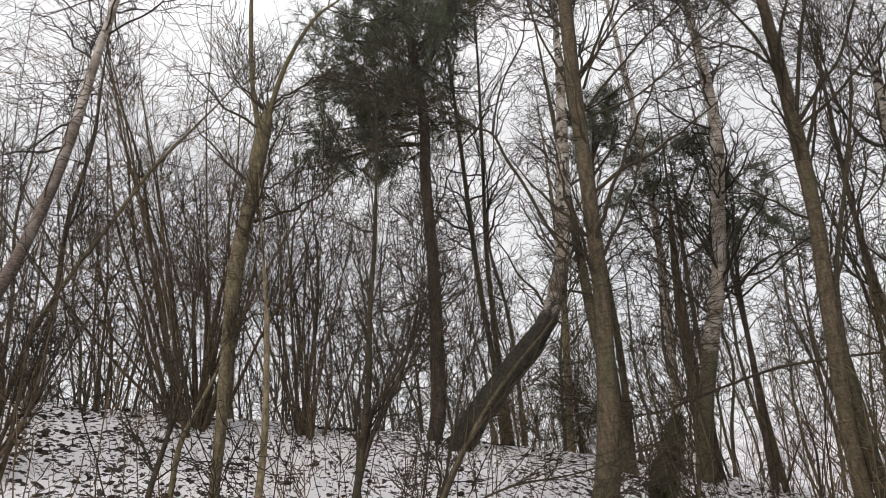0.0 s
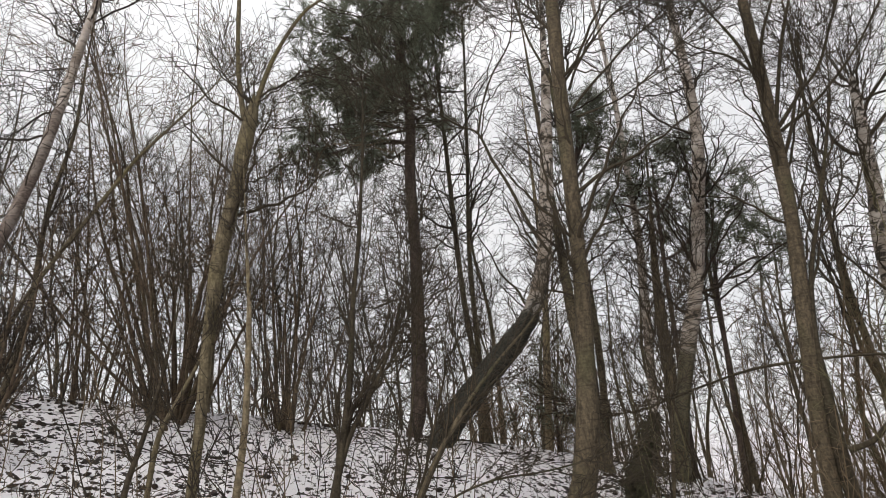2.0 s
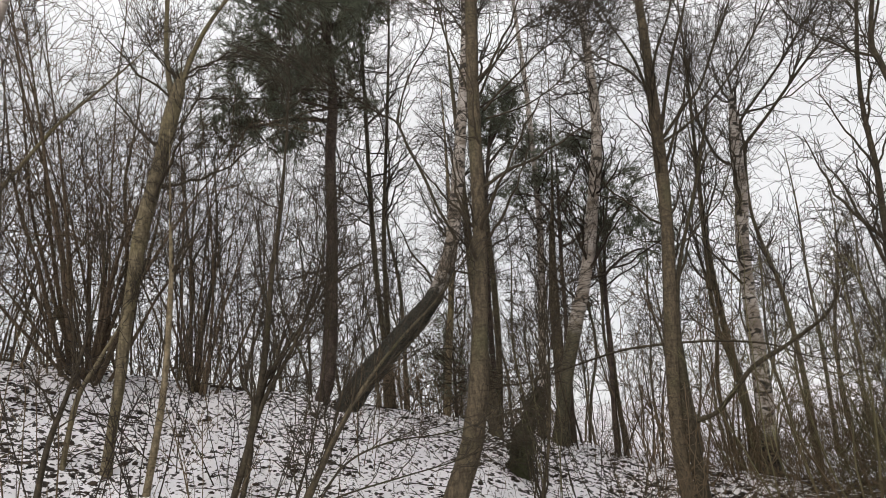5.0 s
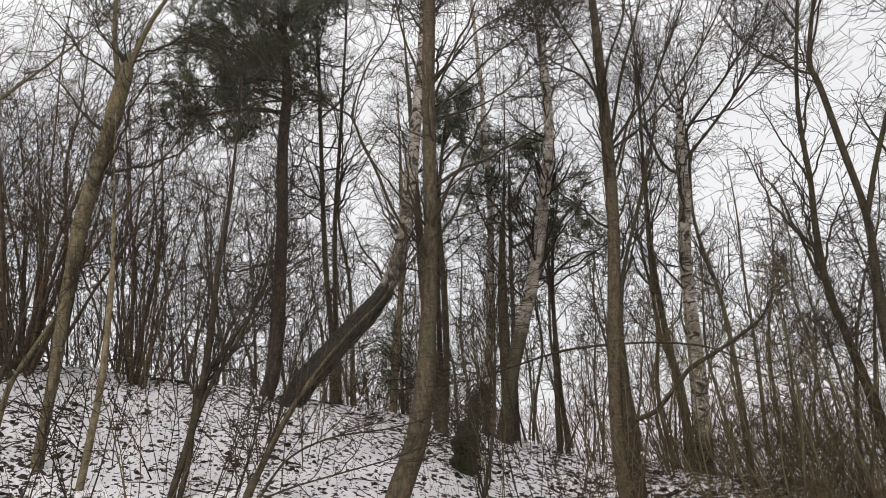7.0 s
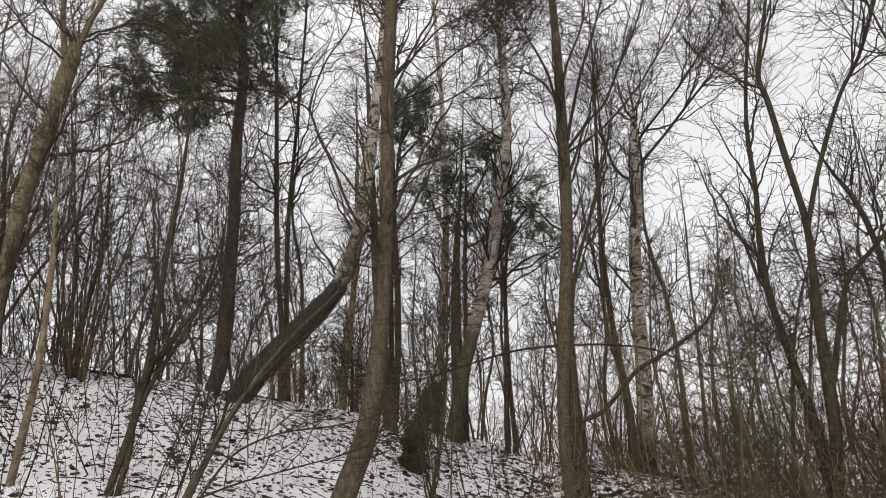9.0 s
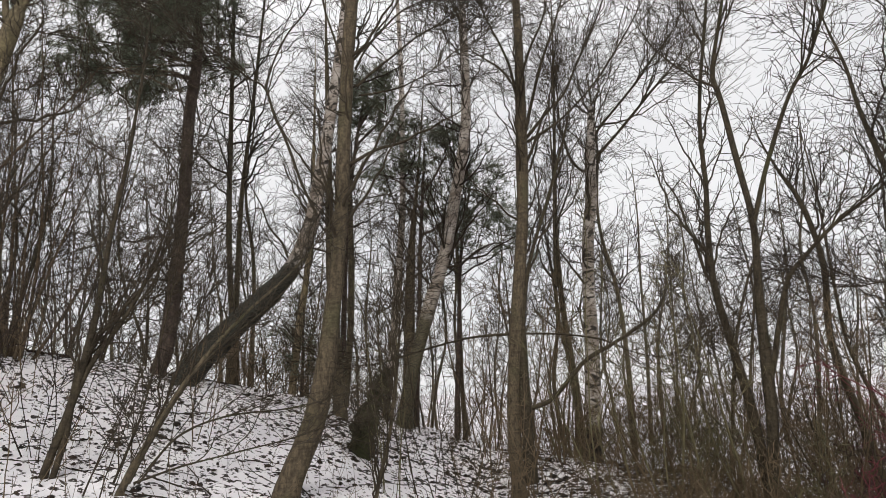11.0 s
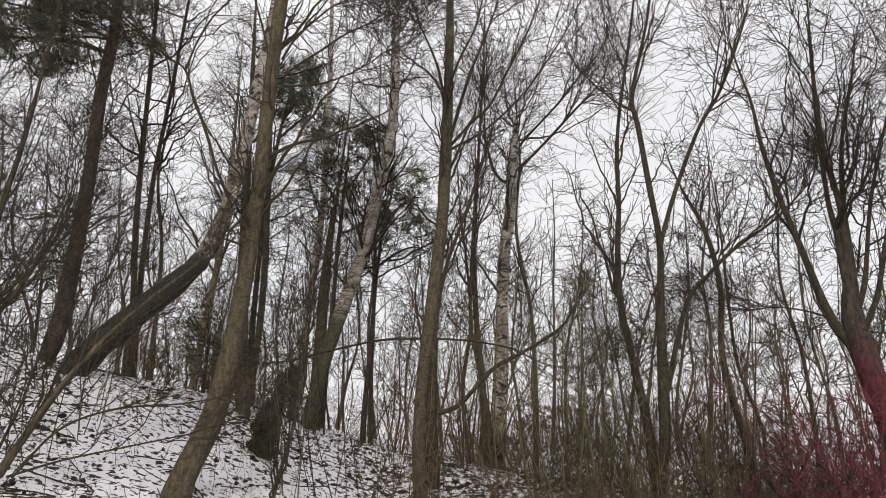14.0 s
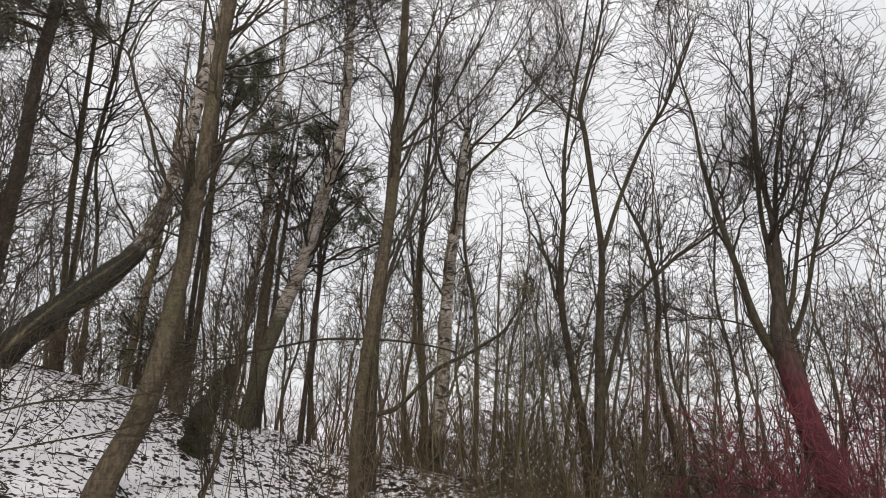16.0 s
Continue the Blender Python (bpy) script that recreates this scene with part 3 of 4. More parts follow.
# dark poles behind the crest
for seed, dense, line, words in (
        (21, 14, [(-0.99, 11.56, 1.56, 0.072), (-0.9, 11.56, 2.46, 0.057), (-0.85, 11.57, 3.44, 0.055), (-0.85, 11.57, 4.89, 0.051), (-0.88, 11.57, 6.54, 0.04), (-0.87, 11.57, 8.55, 0.032)], "straight thin dark trunk behind the alder"),
        (22, 20, [(-2.96, 11.84, 2.03, 0.092), (-2.96, 11.84, 3.03, 0.055), (-3.03, 11.82, 4.38, 0.052), (-3.04, 11.82, 5.92, 0.045), (-3.03, 11.82, 7.67, 0.037), (-3.03, 11.82, 9.68, 0.029)], "straight dark pole of a young tree behind the crest"),
        (23, 18, [(-2.93, 12.05, 2.64, 0.052), (-2.93, 12.05, 3.89, 0.049), (-2.87, 12.06, 5.42, 0.041), (-2.73, 12.1, 6.93, 0.033), (-2.54, 12.14, 9.05, 0.024)], "slim dark pole beside another young trunk"),
        (24, 14, [(1.03, 11.96, 1.09, 0.0449), (1.02, 11.96, 1.95, 0.0394), (1.05, 11.95, 3.15, 0.0374), (1.06, 11.95, 4.08, 0.0326), (1.09, 11.95, 5.05, 0.0265), (1.1, 11.95, 5.95, 0.0184)], "thin dark trunk among brushwood")):
    leafless("young_tree", line, words, "tree", DARK_BARK, TWIG_DARK, seed, 3.0, first=(dense, (0.42, 0.98), 46, 1.9, 0.08), group="dark poles behind the crest", sides=9)
leafless("young_tree", [(0.06, 11.6, 1.17, 0.1231), (0.09, 11.6, 1.82, 0.1102), (0.12, 11.6, 2.48, 0.0965), (0.15, 11.6, 3.17, 0.0904), (0.19, 11.6, 3.77, 0.0798), (0.25, 11.6, 4.39, 0.0578), (0.33, 11.6, 5.02, 0.035), (0.41, 11.59, 5.66, 0.0198)],
         "dark mossy trunk standing close behind the birches", "tree", ALDER, TWIG_DARK, 25, 2.8, first=(7, (0.4, 0.98), 50, 1.2, 0.1))

leafless("young_tree", [(-0.97, 10.46, 1.4, 0.103), (-1, 10.45, 1.87, 0.096), (-1.03, 10.45, 2.39, 0.088), (-1.06, 10.45, 3.01, 0.085), (-1.09, 10.44, 3.65, 0.077), (-1.09, 10.44, 4.3, 0.069), (-1.1, 10.44, 5.08, 0.056), (-1.1, 10.44, 5.98, 0.043), (-1.11, 10.44, 7.13, 0.029)],
         "dark mossy trunk close behind the tall alder", "tree", DARK_BARK, TWIG_DARK, 26, 2.0, first=(10, (0.45, 0.98), 44, 1.4, 0.1))
leafless("young_tree", [(-1.82, 11.15, 1.59, 0.069), (-1.74, 11.16, 2.3, 0.066), (-1.65, 11.18, 3.05, 0.062), (-1.57, 11.19, 3.63, 0.053), (-1.51, 11.2, 4.32, 0.044), (-1.46, 11.21, 5.14, 0.035), (-1.43, 11.21, 6.1, 0.025)],
         "thin pale-brown trunk behind the crest of the bank", "tree", PALE_BARK, TWIG_DARK, 27, 2.0, first=(12, (0.35, 0.98), 44, 1.2, 0.1), sides=9)

# trees at the foot of the bank
leafless("alder_tree", [(4.33, 8.34, 1.07, 0.06), (4.28, 8.37, 1.53, 0.056), (4.2, 8.41, 2.08, 0.05), (4.11, 8.45, 2.8, 0.047), (4.12, 8.45, 3.46, 0.04), (4.17, 8.42, 4.14, 0.033), (4.19, 8.42, 4.84, 0.028), (4.26, 8.38, 5.56, 0.024), (4.46, 8.27, 6.76, 0.019)],
         "slender alder leaning out of the brushwood and then rising straight", "tree", LIMB_BARK, TWIG, 31, 3.0, first=(12, (0.35, 0.98), 32, 1.9, 0.14))
leafless("alder_tree", [(4.24, 7.94, 0.32, 0.075), (4.31, 7.9, 0.99, 0.07), (4.34, 7.89, 1.6, 0.066), (4.37, 7.87, 2.52, 0.055), (4.42, 7.84, 3.44, 0.04), (4.35, 7.88, 4.34, 0.038), (4.28, 7.92, 5.16, 0.033), (4.24, 7.94, 5.58, 0.029), (4.44, 7.83, 6.49, 0.02), (4.53, 7.77, 6.99, 0.017)],
         "slender alder that forks into two long limbs", "tree", LIMB_BARK, TWIG, 32, 2.0,
         [[(4.42, 7.84, 3.44, 0.034), (4.63, 7.72, 4.14, 0.031), (4.93, 7.53, 4.96, 0.025), (5.19, 7.35, 5.46, 0.022), (5.45, 7.17, 6.2, 0.013)], [(4.38, 7.86, 1.6, 0.035), (4.53, 7.78, 2.23, 0.033), (4.67, 7.69, 2.72, 0.03), (4.87, 7.57, 2.99, 0.027), (5.17, 7.37, 3.32, 0.021), (5.55, 7.08, 3.63, 0.014)]], first=(10, (0.4, 0.98), 34, 1.7, 0.14))
leafless("young_tree", [(5.31, 7.75, 0.98, 0.047), (5.22, 7.81, 1.53, 0.045), (5.17, 7.85, 2.09, 0.043), (5.22, 7.82, 2.82, 0.037), (5.18, 7.85, 3.35, 0.034), (5.08, 7.91, 3.83, 0.029), (4.96, 7.99, 4.16, 0.019)],
         "crooked thin trunk with a sharply bent top", "tree", LIMB_BARK, TWIG_DARK, 33, 1.0, first=(7, (0.4, 0.98), 44, 1.1, 0.08))
leafless("maple_tree", [(6.21, 6.23, 0.55, 0.158), (6.12, 6.32, 1.09, 0.151), (6.02, 6.42, 1.69, 0.139), (5.94, 6.49, 2.2, 0.126), (5.93, 6.5, 2.53, 0.085), (5.95, 6.48, 2.93, 0.046), (5.96, 6.47, 3.62, 0.037), (5.9, 6.53, 4.34, 0.028), (5.9, 6.53, 5.32, 0.018), (5.93, 6.5, 6.34, 0.01)],
         "broad-crowned maple with many steep limbs and a trunk red in its lower part", "tree", RED_BARK, TWIG_DARK, 34, 2.0,
         [[(5.92, 6.51, 2.05, 0.0734), (5.79, 6.59, 2.28, 0.0562), (5.69, 6.64, 2.61, 0.0468), (5.61, 6.68, 2.98, 0.0403), (5.52, 6.71, 3.35, 0.036), (5.42, 6.76, 3.78, 0.0317), (5.34, 6.78, 4.14, 0.0274), (5.27, 6.8, 4.54, 0.0223), (5.22, 6.81, 5.03, 0.018), (5.12, 6.84, 5.49, 0.013)],
          [(5.95, 6.48, 2.47, 0.0554), (5.92, 6.51, 2.93, 0.0425), (5.91, 6.52, 3.33, 0.036), (5.88, 6.55, 3.68, 0.0288), (5.87, 6.55, 4.18, 0.0245), (5.87, 6.55, 4.68, 0.0202), (5.89, 6.54, 5.28, 0.0151)],
          [(5.97, 6.47, 2.47, 0.0511), (6.02, 6.49, 3, 0.0374), (6.05, 6.53, 3.55, 0.0338), (6.11, 6.54, 4.12, 0.0274), (6.2, 6.53, 4.63, 0.0202), (6.34, 6.46, 5.21, 0.0151)],
          [(6, 6.44, 2.21, 0.0367), (6.07, 6.3, 2.51, 0.0295), (6.12, 6.19, 2.88, 0.0252), (6.16, 6.08, 3.31, 0.0202), (6.21, 5.95, 3.74, 0.018), (6.3, 5.78, 4.22, 0.0137)],
          [(5.95, 6.48, 2.34, 0.0324), (6.05, 6.39, 2.72, 0.0281), (6.11, 6.33, 3.17, 0.023), (6.17, 6.27, 3.63, 0.0209), (6.27, 6.17, 4.15, 0.0166), (6.38, 6.06, 4.68, 0.0115)],
          [(5.77, 6.64, 2.38, 0.0125), (5.63, 6.87, 2.49, 0.0116), (5.44, 7.13, 2.56, 0.0104), (5.26, 7.37, 2.55, 0.0078)]], LIMB_BARK, first=(7, (0.26, 0.98), 36, 1.7, 0.10), counts=(7, 4), wob=0.08)

# saplings in front
leafless("sapling", [(-3.29, 6.63, 1.12, 0.0388), (-3.17, 6.69, 1.55, 0.0374), (-3.08, 6.73, 2.0, 0.036), (-2.99, 6.77, 2.58, 0.0306), (-2.92, 6.8, 3.32, 0.0252), (-2.83, 6.84, 3.97, 0.0218), (-2.76, 6.87, 4.66, 0.0156)],
         "dark forked alder sapling rising from the snow", "sapling", LIMB_BARK, TWIG, 41, 1.5, [[(-3.15, 6.69, 1.61, 0.0279), (-3.01, 6.76, 2.02, 0.0265), (-2.78, 6.86, 2.44, 0.0224), (-2.59, 6.93, 2.86, 0.017), (-2.45, 6.98, 3.36, 0.0109)], [(-3.26, 6.64, 0.92, 0.0313), (-3.17, 6.69, 1.38, 0.0306), (-3.11, 6.71, 1.95, 0.0252), (-2.95, 6.79, 2.31, 0.0197), (-2.65, 6.91, 2.75, 0.0143)]], first=(12, (0.25, 0.98), 38, 1.1, 0.14))
leafless("sapling", [(-4.11, 6.39, 1.2, 0.038), (-4.04, 6.44, 1.75, 0.036), (-3.99, 6.47, 2.2, 0.032), (-3.96, 6.49, 2.79, 0.03), (-3.94, 6.5, 3.41, 0.024), (-3.95, 6.49, 3.92, 0.016)],
         "pale thin sapling with a crooked foot", "sapling", PALE_BARK, TWIG, 42, 1.2, first=(9, (0.35, 0.98), 40, 0.9, 0.14))
leafless("sapling", [(-2.56, 6.52, 0.89, 0.036), (-2.35, 6.59, 1.31, 0.0328), (-2.15, 6.66, 1.69, 0.028), (-1.88, 6.74, 2.09, 0.0216), (-1.54, 6.83, 2.48, 0.0152), (-1.13, 6.91, 2.87, 0.0104)],
         "greenish sapling stem leaning low across the bank", "sapling", DARK_BARK, TWIG, 43, 1.2,
         [[(-2.48, 6.44, 0.92, 0.0144), (-2.26, 6.52, 1.41, 0.0128), (-2.01, 6.6, 1.84, 0.0112), (-1.69, 6.69, 2.19, 0.0096), (-1.29, 6.78, 2.54, 0.0064)], [(-2.41, 6.47, 0.91, 0.012), (-2.12, 6.57, 1.29, 0.0104), (-1.7, 6.69, 1.46, 0.0096), (-1.16, 6.8, 1.5, 0.0072), (-0.71, 6.86, 1.59, 0.0064)], [(-2.54, 6.52, 0.91, 0.0128), (-2.25, 6.63, 1.62, 0.0112), (-2.09, 6.68, 2.16, 0.0096), (-1.93, 6.73, 2.67, 0.0064)], [(-2.67, 6.58, 0.92, 0.0128), (-2.49, 6.65, 1.47, 0.0112), (-2.38, 6.69, 2.01, 0.0096), (-2.28, 6.72, 2.58, 0.0064)], [(-2.41, 6.36, 0.93, 0.012), (-2.04, 6.49, 1.04, 0.0088), (-1.58, 6.61, 1.13, 0.0072), (-0.94, 6.74, 1.26, 0.0056)]], LIMB_BARK, first=(6, (0.25, 0.98), 30, 0.9, 0.06))
leafless("sapling", [(-4.61, 5.53, 1.3, 0.029), (-4.56, 5.57, 1.73, 0.026), (-4.46, 5.65, 2.15, 0.022), (-4.38, 5.72, 2.54, 0.016)],
         "dark thin sapling at the foot of the sallow", "sapling", LIMB_BARK, TWIG, 44, 1.2, first=(8, (0.3, 0.98), 40, 0.9, 0.14))
leafless("sapling", [(-0.32, 7.79, 0.61, 0.022), (-0.18, 7.8, 1.14, 0.019), (-0.08, 7.8, 1.76, 0.016), (-0.03, 7.8, 2.27, 0.011)],
         "multi-stemmed greenish sapling in front of the mossy stump", "sapling", ALDER, TWIG, 45, 1.2, first=(14, (0.05, 0.9), 24, 1.4, 0.16))
leafless("sapling", [(-6.46, 5.97, 3.54, 0.023), (-6.23, 6.22, 4.24, 0.024), (-5.96, 6.48, 4.87, 0.023), (-5.65, 6.75, 5.56, 0.02), (-5.34, 6.99, 6.05, 0.015), (-4.95, 7.28, 6.66, 0.009)],
         "long pale sapling stem leaning across the thicket", "sapling", SALLOW, TWIG, 46, 1.0, first=(12, (0.2, 0.98), 40, 0.9, 0.1))
leafless("fallen_branch", [(1.68, 9.05, 1.33, 0.037), (1.94, 8.99, 1.42, 0.031), (2.21, 8.93, 1.69, 0.028), (2.45, 8.87, 1.93, 0.028), (2.84, 8.75, 2.14, 0.024), (3.27, 8.6, 2.42, 0.021), (3.43, 8.54, 2.65, 0.012)],
         "dead dark branch caught slanting against the twin alder", "branch", LIMB_BARK, TWIG, 47, 0.5, first=(8, (0.4, 0.98), 40, 0.6, 0.1), root=False)


# ---- the pines ----
def needle_tufts(rng, tips, dirs, per=16, length=0.10, width=0.0048):
    """A brush of needles round every twig end."""
    n = len(tips)
    d = unit(dirs[:, None] * 0.8 + rng.normal(size=(n, per, 3)) * 0.55)
    start = tips[:, None] - dirs[:, None] * rng.uniform(0, 0.12, (n, per, 1))
    end = start + d * length * rng.uniform(0.7, 1.2, (n, per, 1))
    side = unit(np.cross(d, rng.normal(size=d.shape))) * width
    quad = np.stack([start - side, start + side, end + side * 0.3, end - side * 0.3], 2).reshape(-1, 3)
    return quad, np.arange(len(quad)).reshape(-1, 4)


def boughs(line, rows):
    """Crown limbs of a pine on the trunk's line: rows of height, bearing (0 is x, 90 is y), length and slope."""
    made = []
    for k, (z, bearing, length, slope) in enumerate(rows):
        x, y, _, r = line[np.abs(line[:, 2] - z).argmin()]
        a, bend = radians(bearing), 0.16 * (-1) ** k
        made.append([(x + f * length * math.cos(a + bend * f), y + f * length * math.sin(a + bend * f), z + length * (slope * f + 0.05 * math.sin(4.5 * f)), 0.30 * r * (1 - 0.72 * f)) for f in (0, 0.3, 0.62, 1.0)])
    return made


def pine(ctrl, label, seed, top, limbs, first, counts=(8, 8), per=16, dead=0, dead_span=(0.3, 0.62), limb_sprouts=17):
    """A pine: trunk, hand-placed crown limbs, further branches with needle tufts, and bare dead branches below."""
    rng = np.random.default_rng(seed)
    c = topped(rooted(ctrl), top)
    tree = thing("pine_tree", c[0][:3], label, "tree")
    (tp, tr), arr = stem(c, 44, 12, 0.03, seed)
    part("trunk", arr, PINE_BARK, tree)
    count, span, angle, length, rise = first
    groups = [sprout(rng, tp, tr, count, span, angle, length, rise, 0.14, 8, 0.5, 0.006)]
    for k, lc in enumerate(limbs):
        (lp, lr), larr = stem(lc, 20, 6, 0.03, seed + k)
        limb = part("limb", larr, PINE_BARK, tree)
        groups.append(sprout(rng, lp, lr, limb_sprouts, (0.1, 1.0), 58, 0.7, 0.05, 0.18, 8, 0.6, 0.005))
        each_part("branch", *groups[-1], 5, PINE_BARK, limb)
    each_part("branch", *groups[0], 5, PINE_BARK, tree)
    b1 = tuple(np.concatenate([g[k] for g in groups]) for k in (0, 1))
    b2 = sprout(rng, *b1, counts[0], (0.3, 1.0), 45, 0.5, 0.05, 0.2, 5, 0.6, 0.004)
    b3 = sprout(rng, *b2, counts[1], (0.2, 1.0), 45, 0.26, 0.08, 0.2, 3, 0.7, 0.003)
    tagged(part("twig_spray", joined(tubes(*b2, 3), tubes(*b3, 3)), TWIG, tree), kind="stuff")
    tips = np.concatenate([b3[0][:, -1], b3[0][:, -2], b2[0][:, -1]])
    dirs = unit(np.concatenate([b3[0][:, -1] - b3[0][:, -2], b3[0][:, -2] - b3[0][:, -3], b2[0][:, -1] - b2[0][:, -2]]))
    tagged(part("foliage", needle_tufts(rng, tips, dirs, per), NEEDLES, tree, "dark green needles in dense tufts", smooth=False), kind="stuff")
    if dead:
        d1 = sprout(rng, tp, tr, dead, dead_span, 66, 1.9, 0.0, 0.15, 9, 0.4, 0.006)
        each_part("dead_branch", *d1, 5, TWIG, tree)
        tagged(part("dead_twig_spray", spray(rng, d1, 1.5, (6, 4, 2), 0.12, rise=0.0), TWIG, tree), kind="stuff")
    return tree


PINE_LINE = [(-3.59, 10.19, 2.11, 0.127), (-3.49, 10.22, 2.55, 0.114), (-3.39, 10.25, 3.8, 0.102), (-3.33, 10.27, 4.93, 0.097), (-3.3, 10.28, 6.22, 0.092), (-3.21, 10.31, 7.28, 0.082), (-3.27, 10.29, 8.77, 0.084), (-3.21, 10.31, 10.09, 0.069)]
pine(PINE_LINE,
     "tall Scots pine with a dense dark crown above bare dead branches", 51, 2.0,
     boughs(smooth_line(PINE_LINE, 60), [
         (6.8, 185, 2.2, -0.02), (6.8, 215, 1.4, -0.08), (7.05, 200, 2.5, 0.04), (7.05, 160, 2.1, 0.04), (7.25, 255, 1.4, 0.1), (7.4, 180, 2.5, 0.05), (7.5, 225, 2.0, 0.1), (7.45, 100, 1.2, 0.1),
         (7.8, 150, 1.9, 0.15), (7.9, 195, 2.4, 0.15), (7.9, 280, 1.2, 0.2), (8.2, 175, 1.9, 0.25), (8.3, 220, 1.7, 0.25), (8.4, 100, 1.2, 0.3), (8.6, 190, 1.5, 0.4), (8.6, 10, 0.7, 0.35),
         (8.9, 330, 0.9, 0.4), (9.0, 165, 1.2, 0.55), (9.1, 20, 1.0, 0.5), (9.3, 230, 1.1, 0.6), (9.5, 350, 1.0, 0.7), (9.7, 160, 1.0, 0.8), (10.0, 200, 0.9, 0.9), (10.1, 40, 0.8, 0.9)]),
     (16, (0.74, 0.99), 70, 1.0, 0.05), (5, 5), 6, dead=38, dead_span=(0.25, 0.74), limb_sprouts=12)
pine([(-1.06, 12.15, 2.51, 0.052), (-1.0, 12.16, 3.97, 0.045), (-0.9, 12.17, 5.29, 0.041), (-0.76, 12.18, 6.31, 0.033), (-0.63, 12.18, 7.02, 0.024)], "young Scots pine with a ragged crown behind the birches", 52, 0.5, [[(-0.76, 12.18, 6.31, 0.028), (-0.49, 12.19, 6.59, 0.024), (-0.25, 12.2, 6.81, 0.018), (-0.09, 12.2, 6.74, 0.014)], [(-0.7, 12.18, 6.66, 0.028), (-0.5, 12.19, 7.01, 0.024), (-0.34, 12.2, 7.24, 0.018), (-0.16, 12.2, 7.28, 0.014)]], (10, (0.8, 0.97), 70, 0.6, 0.05), (5, 5), 8, dead=8, limb_sprouts=10)
pine([(0.2, 11.6, 1.43, 0.048), (0.3, 11.6, 2.76, 0.04), (0.37, 11.59, 4.06, 0.034), (0.45, 11.59, 5.0, 0.029), (0.51, 11.59, 5.76, 0.02)], "small ragged pine among the birch stems", 53, 0.5, [[(0.43, 11.59, 4.79, 0.026), (0.23, 11.6, 5.13, 0.022), (0.06, 11.6, 5.36, 0.018), (-0.08, 11.6, 5.43, 0.013)], [(0.45, 11.59, 5.11, 0.026), (0.67, 11.58, 5.41, 0.022), (0.85, 11.57, 5.72, 0.018), (0.97, 11.56, 5.93, 0.013)], [(0.4, 11.59, 4.37, 0.025), (0.63, 11.58, 4.45, 0.021), (0.85, 11.57, 4.64, 0.017), (1.01, 11.56, 4.73, 0.013)]], (8, (0.5, 0.97), 70, 0.8, 0.05), (5, 4), 7, dead=5, limb_sprouts=8)
pine([(0.91, 11.77, 1.48, 0.043), (1.01, 11.76, 2.73, 0.038), (1.08, 11.75, 3.73, 0.032), (1.19, 11.74, 4.55, 0.026), (1.31, 11.73, 5.08, 0.016)], "small pine with drooping sparse branches", 54, 0.5, [[(1.19, 11.74, 4.55, 0.026), (1.45, 11.71, 4.9, 0.022), (1.67, 11.68, 5.09, 0.018), (1.86, 11.65, 5.12, 0.013)], [(1.1, 11.75, 3.83, 0.025), (1.41, 11.72, 4.06, 0.021), (1.72, 11.67, 4.18, 0.017), (1.96, 11.64, 4.1, 0.013)]], (9, (0.5, 0.97), 75, 0.9, 0.03), (5, 4), 7, dead=7, limb_sprouts=8)

for seed, (x, y), h, words in ((55, (-1.72, 11.57), 1.3, "small ragged young pine behind the crest of the bank"),):
    z = float(land(x, y))
    line = [(x, y, z, 0.03), (x + 0.03, y, z + 0.5 * h, 0.022), (x + 0.02, y, z + h, 0.012)]
    pine(line, words, seed, 0.3, boughs(smooth_line(line, 30), [(z + h * (0.12 + 0.09 * k), 137 * k, h * (0.42 - 0.035 * k), 0.35) for k in range(8)]), (6, (0.3, 0.97), 60, 0.4, 0.1), (3, 3), 4, limb_sprouts=4)


# ---- the mossy stump ----
def build_stump():
    c = rooted([(-0.59, 9.33, 0.98, 0.1254), (-0.54, 9.33, 1.22, 0.1162), (-0.43, 9.34, 1.51, 0.0917), (-0.31, 9.34, 1.76, 0.064), (-0.22, 9.35, 1.95, 0.031)])
    st = thing("tree_stump", c[0][:3], "dark rotten stump overgrown with moss and dead shoots", "stump")
    part("bole", stem(c, 26, 18, 0.16, 61)[1], MOSS, st)
    rng = np.random.default_rng(62)
    (tp, tr), _ = stem(c, 22, 8)
    tr = tr * 0.9
    a = rng.uniform(0, 2 * math.pi, 300)
    k = rng.integers(1, 21, 300)
    out = np.stack([np.cos(a), np.sin(a), rng.normal(0.1, 0.4, 300)], -1)
    start = tp[0, k] + out * tr[0, k, None] * 0.85
    pts = np.stack([start + unit(out + np.array([0, 0, -0.3])) * s for s in (0, 0.04, 0.08)], 1) + 0.02 * rng.normal(size=(300, 3, 3))
    tagged(part("moss", joined(tubes(pts, np.full((300, 3), 0.006), 3), needle_tufts(rng, pts[:, -1], unit(pts[:, 2] - pts[:, 0]), 10, 0.07, 0.006)), MOSS, st, smooth=False), kind="stuff")
    each_part("dead_shoot", *sprout(rng, tp, tr, 16, (0.3, 1.0), 30, 0.7, 0.0, 0.12, 6, 0.1, 0.004), 4, TWIG_DARK, st)
    each_part("hanging_shoot", *sprout(rng, tp, tr, 70, (0.3, 1.0), 105, 0.62, -0.22, 0.06, 6, 0.1, 0.0055), 4, TWIG_DARK, st)


build_stump()


